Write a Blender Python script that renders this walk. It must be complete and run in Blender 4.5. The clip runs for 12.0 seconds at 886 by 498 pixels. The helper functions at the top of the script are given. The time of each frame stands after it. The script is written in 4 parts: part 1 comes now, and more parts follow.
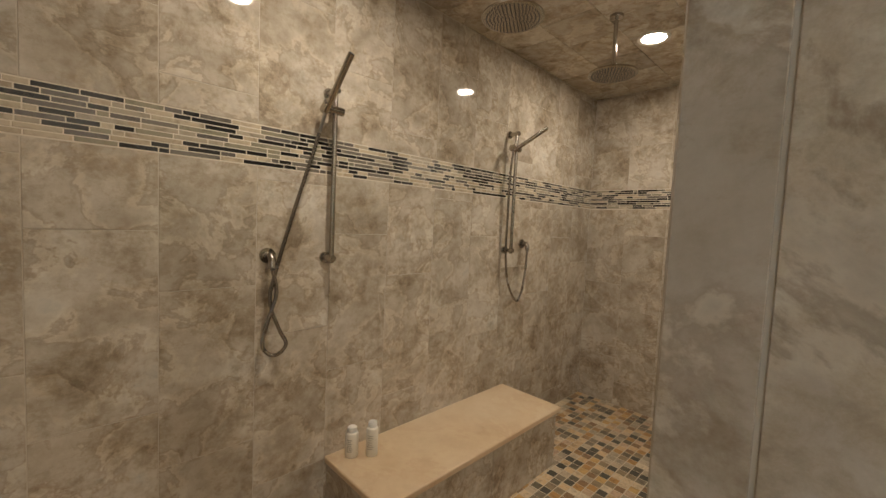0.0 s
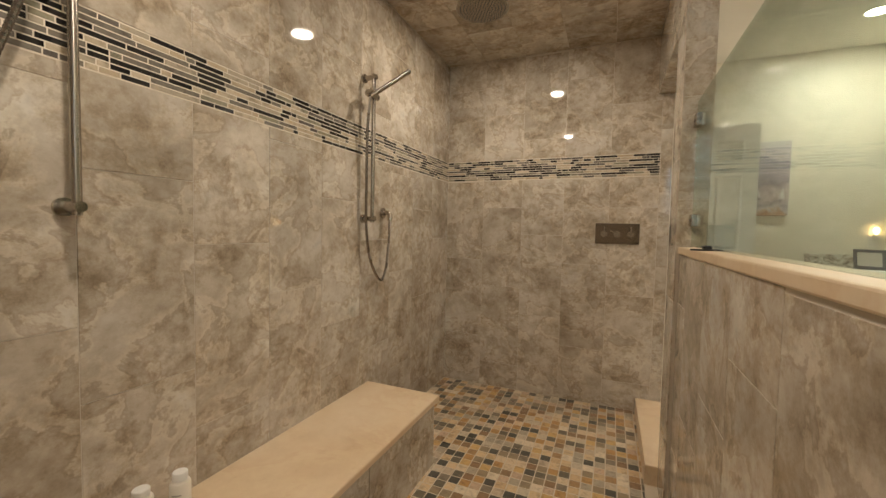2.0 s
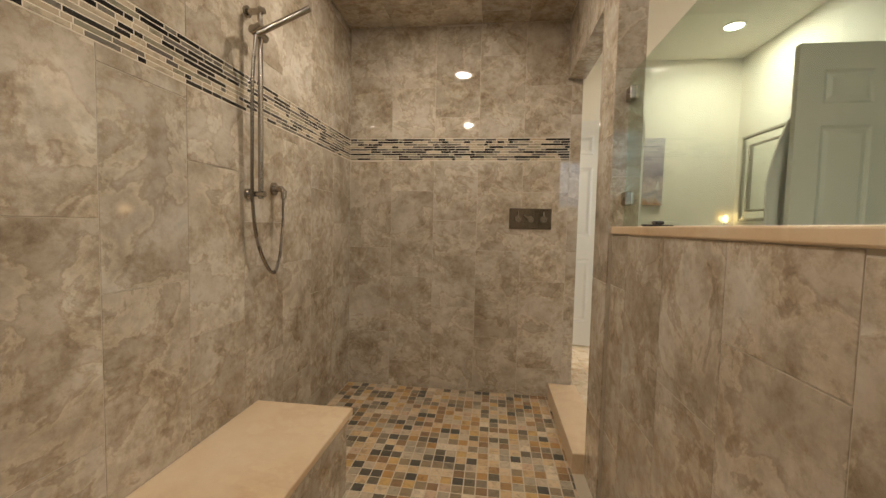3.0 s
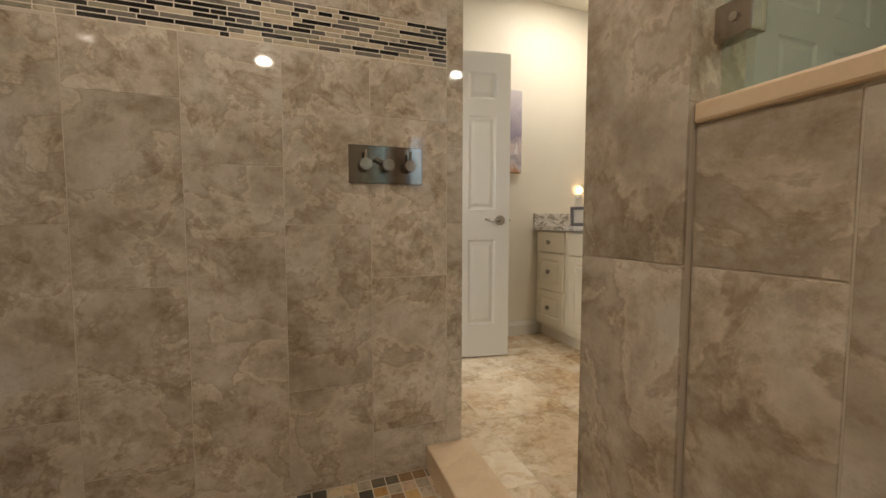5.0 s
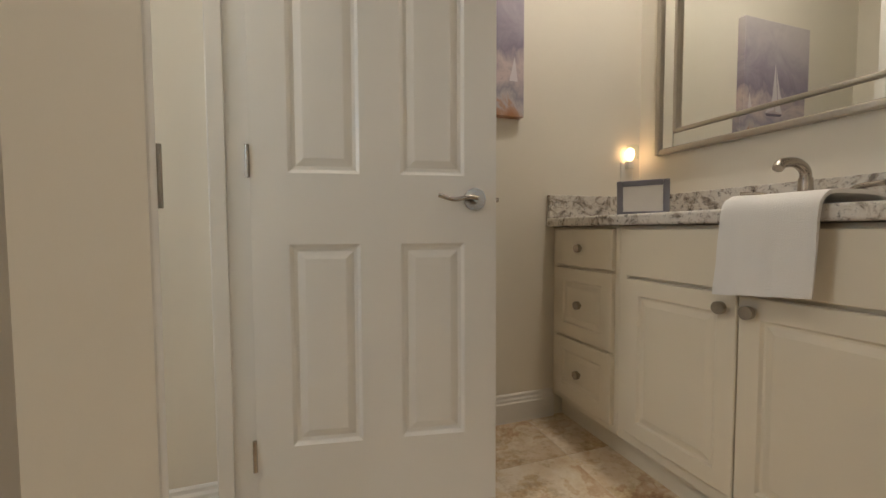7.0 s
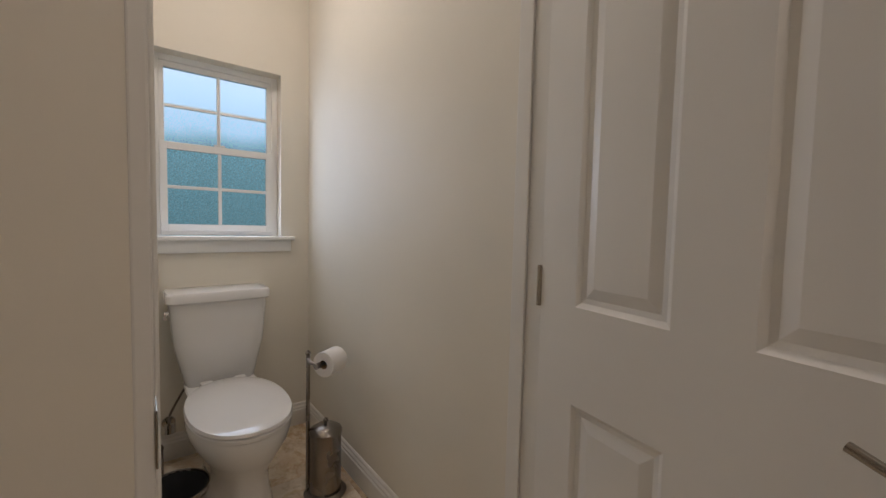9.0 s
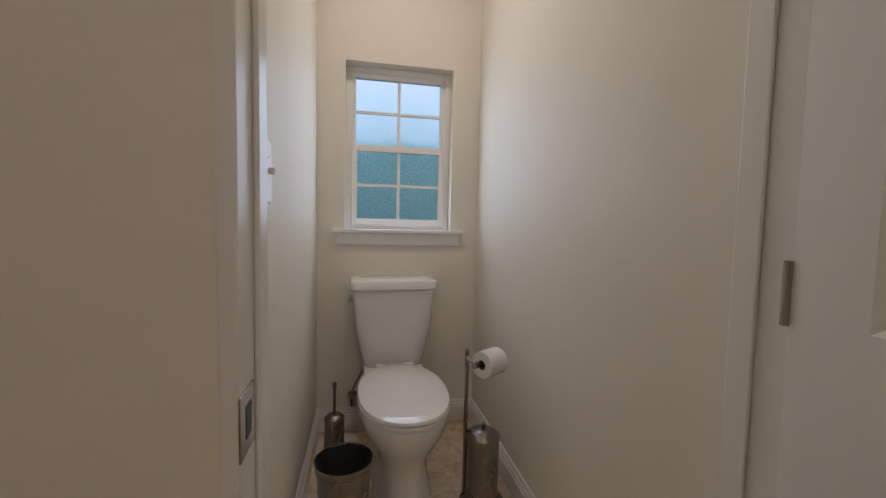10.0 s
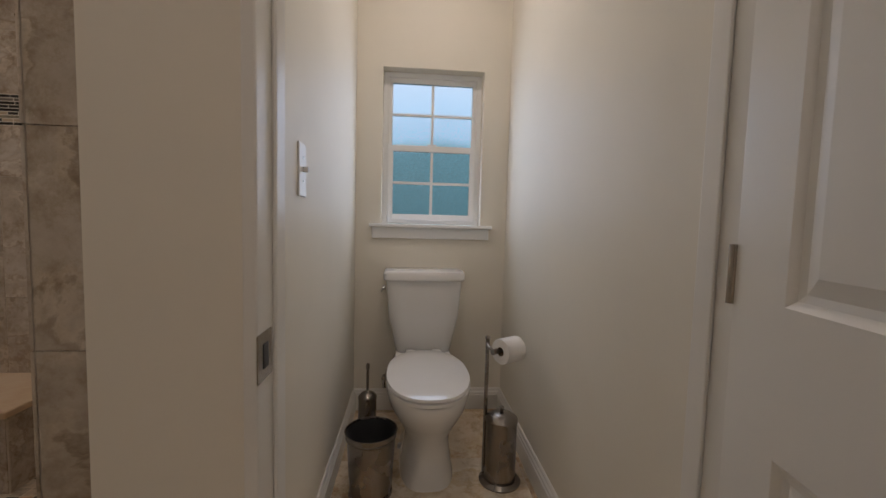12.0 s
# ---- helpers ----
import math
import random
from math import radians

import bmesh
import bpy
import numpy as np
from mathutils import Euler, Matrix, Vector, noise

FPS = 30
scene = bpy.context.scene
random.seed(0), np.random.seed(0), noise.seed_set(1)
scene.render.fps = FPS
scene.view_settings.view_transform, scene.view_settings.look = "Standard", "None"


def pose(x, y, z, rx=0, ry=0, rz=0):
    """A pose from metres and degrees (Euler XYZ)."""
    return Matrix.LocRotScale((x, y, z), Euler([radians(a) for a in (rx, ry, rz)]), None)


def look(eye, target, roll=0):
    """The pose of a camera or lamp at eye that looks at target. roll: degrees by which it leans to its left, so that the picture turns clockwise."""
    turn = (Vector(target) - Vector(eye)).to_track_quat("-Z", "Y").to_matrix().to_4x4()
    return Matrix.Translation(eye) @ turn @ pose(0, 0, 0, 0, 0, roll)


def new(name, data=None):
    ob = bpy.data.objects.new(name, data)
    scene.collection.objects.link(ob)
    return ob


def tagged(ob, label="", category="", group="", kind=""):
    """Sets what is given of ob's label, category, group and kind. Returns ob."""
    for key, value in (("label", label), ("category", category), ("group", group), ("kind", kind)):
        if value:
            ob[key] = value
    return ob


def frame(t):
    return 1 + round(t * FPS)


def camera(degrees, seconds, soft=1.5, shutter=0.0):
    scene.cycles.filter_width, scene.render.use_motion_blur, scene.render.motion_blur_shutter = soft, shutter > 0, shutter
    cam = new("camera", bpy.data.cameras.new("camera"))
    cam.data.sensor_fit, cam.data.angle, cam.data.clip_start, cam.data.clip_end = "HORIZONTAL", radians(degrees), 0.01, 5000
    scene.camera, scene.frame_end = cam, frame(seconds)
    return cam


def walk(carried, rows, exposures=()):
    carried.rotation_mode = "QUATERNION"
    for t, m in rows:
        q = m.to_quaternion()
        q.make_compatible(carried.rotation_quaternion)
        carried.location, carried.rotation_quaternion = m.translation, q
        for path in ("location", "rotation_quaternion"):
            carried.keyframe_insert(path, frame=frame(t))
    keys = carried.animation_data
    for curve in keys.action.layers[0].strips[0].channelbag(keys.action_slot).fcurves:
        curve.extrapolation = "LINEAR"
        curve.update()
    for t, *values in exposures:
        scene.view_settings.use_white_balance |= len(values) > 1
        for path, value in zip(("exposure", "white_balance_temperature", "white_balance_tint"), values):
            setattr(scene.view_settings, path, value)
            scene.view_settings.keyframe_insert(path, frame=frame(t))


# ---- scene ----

# ---------------------------------------------------------------- camera
cam = camera(96.5, 12.0)
PATH = [
    (0, (1.565, -3.29, 1.342), (0.142, -1.89, 1.216), 2.6),
    (0.5, (1.409, -3.224, 1.278), (0.233, -1.61, 1.17), 2.2),
    (1, (1.353, -3.124, 1.222), (0.353, -1.395, 1.12), 1.6),
    (1.5, (1.278, -3.066, 1.166), (0.414, -1.265, 1.066), 1.4),
    (2, (1.236, -2.994, 1.142), (0.456, -1.155, 1.044), 1.2),
    (2.5, (1.139, -2.88, 1.103), (0.605, -0.955, 0.997), 1.4),
    (3, (1.026, -2.748, 1.076), (0.777, -0.767, 0.961), 1.3),
    (3.5, (0.97, -2.568, 1.084), (1.04, -0.574, 0.953), 1.0),
    (3.7, (0.966, -2.466, 1.071), (1.149, -0.479, 0.936), 0.9),
    (5.3, (0.974, -1.271, 0.886), (1.661, 0.603, 0.761), 0.0),
    (5.5, (1.077, -1.126, 0.869), (1.722, 0.763, 0.741), -0.1),
    (6, (1.323, -0.752, 0.854), (2.022, 1.117, 0.729), 0.1),
    (6.5, (1.526, -0.435, 0.834), (2.253, 1.424, 0.709), 0.1),
    (6.7, (1.613, -0.337, 0.82), (2.358, 1.516, 0.713), -0.2),
    (8.3, (2.204, 0.209, 1.159), (1.054, 1.837, 1.001), 0.2),
    (8.5, (2.183, 0.225, 1.161), (0.836, 1.697, 1.019), 0.6),
    (9, (2.164, 0.298, 1.168), (0.579, 1.513, 1.054), 1.3),
    (9.5, (2.088, 0.341, 1.164), (0.303, 1.231, 1.025), 1.2),
    (10, (2.032, 0.429, 1.127), (0.078, 0.837, 1.002), 1.2),
    (10.5, (2.092, 0.458, 1.121), (0.096, 0.502, 1.002), 0.9),
    (11, (2.156, 0.487, 1.109), (0.161, 0.422, 0.987), 0.9),
    (11.5, (2.167, 0.523, 1.103), (0.171, 0.527, 0.976), 1.0),
    (12, (2.159, 0.516, 1.109), (0.171, 0.682, 0.973), 1.5),
]
walk(cam, [(t, look(e, g, r)) for t, e, g, r in PATH],
     [(0, -0.45, 6350, 10), (1, -0.27, 6350, 10), (3.5, -0.22, 6350, 10), (5.3, -0.48, 6250, 11), (6.7, -0.72, 6200, 12), (8.3, -1.42, 6150, 20), (12, -1.76, 6150, 22)])

# ---------------------------------------------------------------- world and lamps
world = bpy.data.worlds.new("sky")
scene.world = world
world.use_nodes = True
sky = world.node_tree.nodes.new("ShaderNodeTexSky")
sky.sky_type, sky.sun_disc = "NISHITA", False
sky.sun_elevation, sky.sun_rotation = radians(12), radians(200)
world.node_tree.links.new(sky.outputs[0], world.node_tree.nodes["Background"].inputs[0])
world.node_tree.nodes["Background"].inputs[1].default_value = 0.08


def area(name, place, size, power, colour, target=None, shape="DISK", spread=180):
    data = bpy.data.lights.new(name, "AREA")
    data.shape, data.size, data.energy, data.color = shape, size[0], power, colour
    data.spread = radians(spread)
    if shape == "RECTANGLE":
        data.size_y = size[1]
    ob = new(name, data)
    x, y, z = place
    ob.matrix_basis = look(place, target or (x, y + 0.0001, z - 1))
    return ob


WARM = (1.0, 0.86, 0.69)
SHOWER_Z, BATH_Z = 2.44, 2.70
SHOWER_CANS = [(0.72, -0.87), (0.66, -2.62)]
BATH_CANS = [(2.86, 0.72), (2.72, -3.0)]
TOILET_CANS = [(0.595, 0.625)]
for x, y in SHOWER_CANS:
    area("shower_lamp", (x, y, SHOWER_Z - 0.012), (0.11,), 14, WARM)
for x, y in BATH_CANS:
    area("bath_lamp", (x, y, BATH_Z - 0.012), (0.12,), 19, (1.0, 0.89, 0.74))
for x, y in TOILET_CANS:
    area("toilet_lamp", (x, y, BATH_Z - 0.012), (0.12,), 13, (1.0, 0.89, 0.74))
area("window_daylight", (-0.16, 0.632, 1.53), (0.5, 0.8), 8.5, (0.70, 0.85, 1.0), (1.0, 0.632, 1.45), "RECTANGLE")
area("bath_window_daylight", (2.34, -4.19, 1.83), (0.66, 0.76), 3, (0.62, 0.8, 1.0), (2.34, 0, 1.6), "RECTANGLE")


# ---------------------------------------------------------------- materials
def shader(name):
    m = bpy.data.materials.new(name)
    m.use_nodes = True
    return m, m.node_tree.nodes, m.node_tree.links, m.node_tree.nodes["Principled BSDF"]


def ramp(nodes, stops):
    r = nodes.new("ShaderNodeValToRGB")
    e = r.color_ramp.elements
    while len(e) < len(stops):
        e.new(0.5)
    for k, (p, c) in zip(e, stops):
        k.position, k.color = p, (*c, 1)
    return r


def noise_node(nodes, links, coord, scale, detail=4, rough=0.55, distort=0.0):
    n = nodes.new("ShaderNodeTexNoise")
    n.inputs["Scale"].default_value, n.inputs["Detail"].default_value = scale, detail
    n.inputs["Roughness"].default_value, n.inputs["Distortion"].default_value = rough, distort
    links.new(coord, n.inputs["Vector"])
    return n


def bump(nodes, links, p, height, strength, distance=0.002):
    b = nodes.new("ShaderNodeBump")
    b.inputs["Strength"].default_value, b.inputs["Distance"].default_value = strength, distance
    links.new(height, b.inputs["Height"])
    links.new(b.outputs[0], p.inputs["Normal"])


def plain(name, colour, rough=0.5, metal=0.0, grain=60.0, vary=0.06, relief=0.05, coat=0.0):
    """A paint, metal or ceramic with slight variation at two scales."""
    m, nodes, links, p = shader(name)
    tc = nodes.new("ShaderNodeTexCoord")
    big = noise_node(nodes, links, tc.outputs["Object"], 2.3, 5)
    fine = noise_node(nodes, links, tc.outputs["Object"], grain, 3)
    a = tuple(max(0, c * (1 - vary)) for c in colour)
    b = tuple(min(1, c * (1 + vary)) for c in colour)
    r = ramp(nodes, [(0.3, a), (0.7, b)])
    links.new(big.outputs["Fac"], r.inputs[0])
    links.new(r.outputs[0], p.inputs["Base Color"])
    mr = nodes.new("ShaderNodeMapRange")
    mr.inputs["To Min"].default_value, mr.inputs["To Max"].default_value = rough * 0.85, min(1, rough * 1.15)
    links.new(fine.outputs["Fac"], mr.inputs["Value"])
    links.new(mr.outputs[0], p.inputs["Roughness"])
    p.inputs["Metallic"].default_value = metal
    p.inputs["Coat Weight"].default_value = coat
    p.inputs["Coat Roughness"].default_value = 0.06
    if relief:
        bump(nodes, links, p, fine.outputs["Fac"], relief)
    return m


def shifted(nodes, links, per_island=False, scale=1.0):
    """Object coordinates pushed apart piece by piece."""
    tc = nodes.new("ShaderNodeTexCoord")
    if per_island:
        src = nodes.new("ShaderNodeNewGeometry").outputs["Random Per Island"]
    else:
        src = nodes.new("ShaderNodeObjectInfo").outputs["Random"]
    mul = nodes.new("ShaderNodeMath")
    mul.operation = "MULTIPLY"
    mul.inputs[1].default_value = 37.0
    links.new(src, mul.inputs[0])
    add = nodes.new("ShaderNodeVectorMath")
    links.new(tc.outputs["Object"], add.inputs[0])
    links.new(mul.outputs[0], add.inputs[1])
    return add.outputs[0], src


def stone_tile(name, stops, rough, scale=3.2, per_island=False, tone=0.18, pits=0.25, veins=0.46):
    m, nodes, links, p = shader(name)
    co, rnd = shifted(nodes, links, per_island)
    cloud = noise_node(nodes, links, co, scale, 12, 0.70, 0.08)
    vein = noise_node(nodes, links, co, scale * 1.1, 12, 0.62, 0.35)
    pit = noise_node(nodes, links, co, scale * 6, 9, 0.74, 0.12)
    r = ramp(nodes, stops)
    links.new(cloud.outputs["Fac"], r.inputs[0])
    # thin pale and dark veining
    band = ramp(nodes, [(0.0, (0.5, 0.5, 0.5)), (0.44, (0.5, 0.5, 0.5)), (0.49, (0.72, 0.71, 0.69)), (0.515, (0.30, 0.27, 0.23)), (0.55, (0.5, 0.5, 0.5)), (1.0, (0.52, 0.52, 0.52))])
    links.new(vein.outputs["Fac"], band.inputs[0])
    mix = nodes.new("ShaderNodeMix")
    mix.data_type, mix.blend_type = "RGBA", "OVERLAY"
    mix.inputs[0].default_value = veins
    links.new(r.outputs[0], mix.inputs[6])
    links.new(band.outputs[0], mix.inputs[7])
    spots = ramp(nodes, [(0.0, (1, 1, 1)), (0.54, (1, 1, 1)), (0.62, (0.80, 0.75, 0.67)), (0.72, (0.50, 0.43, 0.35))])
    # mottling gathers in patches
    patch = noise_node(nodes, links, co, scale * 1.2, 3, 0.5, 0.3)
    gather = nodes.new("ShaderNodeMath")
    gather.operation = "MULTIPLY_ADD"
    gather.inputs[1].default_value = 0.55
    off = nodes.new("ShaderNodeMath")
    off.operation = "MULTIPLY_ADD"
    off.inputs[1].default_value, off.inputs[2].default_value = 0.75, -0.09
    links.new(pit.outputs["Fac"], off.inputs[0])
    links.new(patch.outputs["Fac"], gather.inputs[0])
    links.new(off.outputs[0], gather.inputs[2])
    links.new(gather.outputs[0], spots.inputs[0])
    mul = nodes.new("ShaderNodeMix")
    mul.data_type, mul.blend_type = "RGBA", "MULTIPLY"
    mul.inputs[0].default_value = pits * 2
    links.new(mix.outputs[2], mul.inputs[6])
    links.new(spots.outputs[0], mul.inputs[7])
    hsv = nodes.new("ShaderNodeHueSaturation")
    mr = nodes.new("ShaderNodeMapRange")
    mr.inputs["To Min"].default_value, mr.inputs["To Max"].default_value = 1 - tone, 1 + tone
    links.new(rnd, mr.inputs["Value"])
    links.new(mr.outputs[0], hsv.inputs["Value"])
    links.new(mul.outputs[2], hsv.inputs["Color"])
    links.new(hsv.outputs[0], p.inputs["Base Color"])
    rr = nodes.new("ShaderNodeMapRange")
    rr.inputs["To Min"].default_value, rr.inputs["To Max"].default_value = rough * 0.7, rough * 1.5
    links.new(pit.outputs["Fac"], rr.inputs["Value"])
    links.new(rr.outputs[0], p.inputs["Roughness"])
    bump(nodes, links, p, pit.outputs["Fac"], 0.05, 0.001)
    return m


TILE_STOPS = [(0.30, (0.30, 0.245, 0.185)), (0.40, (0.40, 0.34, 0.265)), (0.47, (0.475, 0.415, 0.335)), (0.54, (0.535, 0.475, 0.395)), (0.61, (0.61, 0.56, 0.485)), (0.68, (0.52, 0.49, 0.435)), (0.76, (0.43, 0.405, 0.365))]
TILE = stone_tile("beige_stone_look_tile", TILE_STOPS, 0.035, 4.0, tone=0.06, pits=0.33)
TILE_CEIL = stone_tile("ceiling_stone_tile", TILE_STOPS, 0.18, per_island=True, tone=0.12, pits=0.4)
TRAV = stone_tile("polished_travertine", [(0.3, (0.52, 0.36, 0.20)), (0.45, (0.66, 0.52, 0.36)), (0.58, (0.74, 0.64, 0.50)), (0.75, (0.70, 0.60, 0.48))], 0.16, 2.6, tone=0.08, pits=0.42)
MARBLE = stone_tile("cream_marble", [(0.3, (0.62, 0.45, 0.28)), (0.5, (0.70, 0.54, 0.36)), (0.7, (0.75, 0.61, 0.44))], 0.3, 2.0, tone=0.03, pits=0.05, veins=0.14)


def granite():
    m, nodes, links, p = shader("speckled_granite")
    tc = nodes.new("ShaderNodeTexCoord")
    a = noise_node(nodes, links, tc.outputs["Object"], 15, 9, 0.74, 1.2)
    b = noise_node(nodes, links, tc.outputs["Object"], 55, 6, 0.7)
    ra = ramp(nodes, [(0.33, (0.08, 0.07, 0.065)), (0.42, (0.36, 0.31, 0.26)), (0.5, (0.66, 0.62, 0.56)), (0.6, (0.72, 0.69, 0.63)), (0.72, (0.36, 0.30, 0.24))])
    rb = ramp(nodes, [(0.36, (0.16, 0.15, 0.15)), (0.45, (1, 1, 1)), (0.8, (0.95, 0.93, 0.9))])
    links.new(a.outputs["Fac"], ra.inputs[0])
    links.new(b.outputs["Fac"], rb.inputs[0])
    mix = nodes.new("ShaderNodeMix")
    mix.data_type, mix.blend_type = "RGBA", "MULTIPLY"
    mix.inputs[0].default_value = 0.8
    links.new(ra.outputs[0], mix.inputs[6])
    links.new(rb.outputs[0], mix.inputs[7])
    links.new(mix.outputs[2], p.inputs["Base Color"])
    p.inputs["Roughness"].default_value = 0.12
    return m


GRANITE = granite()


def pieces(name, colours, rough, per_island=False, grain=30, coat=0.0, weights=None):
    """Each piece takes one colour of a set."""
    m, nodes, links, p = shader(name)
    co, rnd = shifted(nodes, links, per_island)
    r = nodes.new("ShaderNodeValToRGB")
    r.color_ramp.interpolation = "CONSTANT"
    e = r.color_ramp.elements
    while len(e) < len(colours):
        e.new(0.5)
    w = weights or [1] * len(colours)
    pos = 0
    for k, c, wt in zip(e, colours, w):
        k.position, k.color = pos / sum(w), (*c, 1)
        pos += wt
    links.new(rnd, r.inputs[0])
    n = noise_node(nodes, links, co, grain, 6, 0.65, 0.8)
    rr = ramp(nodes, [(0.3, (0.45, 0.42, 0.38)), (0.46, (0.85, 0.83, 0.80)), (0.56, (1.0, 0.98, 0.95)), (0.7, (0.9, 0.78, 0.62))])
    links.new(n.outputs["Fac"], rr.inputs[0])
    mix = nodes.new("ShaderNodeMix")
    mix.data_type, mix.blend_type = "RGBA", "MULTIPLY"
    mix.inputs[0].default_value = 0.8
    links.new(r.outputs[0], mix.inputs[6])
    links.new(rr.outputs[0], mix.inputs[7])
    links.new(mix.outputs[2], p.inputs["Base Color"])
    p.inputs["Roughness"].default_value = rough
    p.inputs["Coat Weight"].default_value = coat
    bump(nodes, links, p, n.outputs["Fac"], 0.15, 0.001)
    return m


SLATE = [(0.60, 0.43, 0.24), (0.30, 0.23, 0.14), (0.66, 0.53, 0.36), (0.48, 0.27, 0.09), (0.08, 0.072, 0.055), (0.54, 0.44, 0.32), (0.38, 0.23, 0.10), (0.72, 0.62, 0.47), (0.24, 0.20, 0.14), (0.60, 0.39, 0.15), (0.42, 0.36, 0.27), (0.66, 0.50, 0.30), (0.15, 0.125, 0.085), (0.58, 0.42, 0.29), (0.28, 0.17, 0.085), (0.56, 0.48, 0.36)]
MOSAIC = pieces("slate_mosaic", SLATE, 0.38)
MOSAIC_J = pieces("slate_mosaic_joined", SLATE, 0.38, True)
STICKS = [(0.012, 0.010, 0.010), (0.50, 0.42, 0.31), (0.20, 0.18, 0.155), (0.022, 0.02, 0.02), (0.58, 0.50, 0.38), (0.30, 0.28, 0.21), (0.012, 0.010, 0.011), (0.44, 0.39, 0.31), (0.15, 0.135, 0.125), (0.03, 0.027, 0.025), (0.54, 0.47, 0.36)]
STICK = pieces("glass_and_stone_sticks", STICKS, 0.12, grain=18, coat=0.4)
STICK_J = pieces("glass_and_stone_sticks_joined", STICKS, 0.12, True, grain=18, coat=0.4)
GROUT = plain("sand_grout", (0.56, 0.50, 0.41), 0.85, relief=0.25, grain=300)
GROUT_F = plain("floor_grout", (0.60, 0.52, 0.40), 0.85, relief=0.25, grain=300)
GROUT_B = plain("band_grout", (0.70, 0.63, 0.52), 0.8, relief=0.2, grain=300)
PAINT = plain("cream_wall_paint", (0.78, 0.735, 0.635), 0.55, relief=0.06, grain=220, vary=0.02)
CEILING = plain("ceiling_paint", (0.80, 0.77, 0.69), 0.7, relief=0.06, grain=200, vary=0.02)
WHITE = plain("white_gloss_paint", (0.78, 0.76, 0.71), 0.32, relief=0.03, grain=120, vary=0.02)
CABINET = plain("cream_cabinet_paint", (0.76, 0.69, 0.55), 0.38, relief=0.03, grain=120, vary=0.025)
NICKEL = plain("brushed_nickel", (0.42, 0.38, 0.33), 0.24, 1.0, grain=200, relief=0)
PLATE = plain("dark_polished_nickel", (0.25, 0.215, 0.18), 0.13, 1.0, grain=30, relief=0)
STEEL = plain("brushed_steel", (0.30, 0.27, 0.24), 0.27, 1.0, grain=6, relief=0, vary=0.04)
CHROME = plain("chrome", (0.62, 0.60, 0.57), 0.12, 1.0, relief=0)
SILVER = plain("silver_leaf_frame", (0.50, 0.46, 0.40), 0.36, 1.0, grain=150, relief=0.15)
CERAMIC = plain("white_ceramic", (0.80, 0.79, 0.77), 0.10, vary=0.01, relief=0, coat=0.5)
PAPER = plain("white_paper", (0.82, 0.80, 0.77), 0.9, grain=200, relief=0.2)
TOWEL = plain("white_terry", (0.80, 0.78, 0.74), 0.95, grain=420, relief=0.7, vary=0.03)
VINYL = plain("white_window_vinyl", (0.88, 0.88, 0.86), 0.3, vary=0.01, relief=0)
PLASTIC = plain("white_plastic", (0.78, 0.76, 0.71), 0.35, vary=0.01, relief=0)
BLACK = plain("black_rubber", (0.015, 0.015, 0.017), 0.4, relief=0)
BOTTLE = plain("bottle_plastic", (0.78, 0.73, 0.63), 0.35, vary=0.02, relief=0)
LABEL = plain("grey_print", (0.36, 0.33, 0.28), 0.6, relief=0)
FRAME_BLUE = plain("patterned_silver_frame", (0.22, 0.22, 0.26), 0.4, 0.5, grain=80, relief=0.4, vary=0.4)
DARK = plain("bin_inside", (0.06, 0.06, 0.06), 0.5, 0.6, relief=0)


def mirror_mat():
    m, nodes, links, p = shader("mirror_silver")
    p.inputs["Base Color"].default_value = (0.86, 0.88, 0.86, 1)
    p.inputs["Metallic"].default_value, p.inputs["Roughness"].default_value = 1.0, 0.015
    return m


def glass_mat(name, tint, gloss=0.0, frost=0.0):
    m, nodes, links, p = shader(name)
    nodes.remove(p)
    out = nodes["Material Output"]
    tr = nodes.new("ShaderNodeBsdfTransparent")
    tr.inputs[0].default_value = (*tint, 1)
    gl = nodes.new("ShaderNodeBsdfGlossy")
    gl.inputs["Roughness"].default_value = gloss
    lw = nodes.new("ShaderNodeLayerWeight")
    pw = nodes.new("ShaderNodeMath")
    pw.operation = "POWER"
    pw.inputs[1].default_value = 4.0
    links.new(lw.outputs["Facing"], pw.inputs[0])
    fr = nodes.new("ShaderNodeMath")
    fr.operation = "MULTIPLY_ADD"
    fr.inputs[1].default_value, fr.inputs[2].default_value = 0.7, 0.035
    links.new(pw.outputs[0], fr.inputs[0])
    mx = nodes.new("ShaderNodeMixShader")
    links.new(fr.outputs[0], mx.inputs[0])
    links.new(tr.outputs[0], mx.inputs[1])
    links.new(gl.outputs[0], mx.inputs[2])
    links.new(mx.outputs[0], out.inputs[0])
    if frost:
        tc = nodes.new("ShaderNodeTexCoord")
        n = noise_node(nodes, links, tc.outputs["Object"], 160, 4)
        r = ramp(nodes, [(0.35, tuple(c * (1 - frost) for c in tint)), (0.65, tint)])
        links.new(n.outputs["Fac"], r.inputs[0])
        links.new(r.outputs[0], tr.inputs[0])
    return m


def glow(name, colour, strength):
    m, nodes, links, p = shader(name)
    p.inputs["Base Color"].default_value = (*colour, 1)
    p.inputs["Emission Color"].default_value = (*colour, 1)
    p.inputs["Emission Strength"].default_value = strength
    return m


MIRROR = mirror_mat()
GLASS = glass_mat("clear_green_glass", (0.86, 0.93, 0.88))
FROST = glass_mat("frosted_window_glass", (0.92, 0.96, 0.98), 0.25, 0.16)
LAMP = glow("lamp_lens", (1.0, 0.88, 0.70), 22)
BULB = glow("night_bulb", (1.0, 0.62, 0.28), 14)


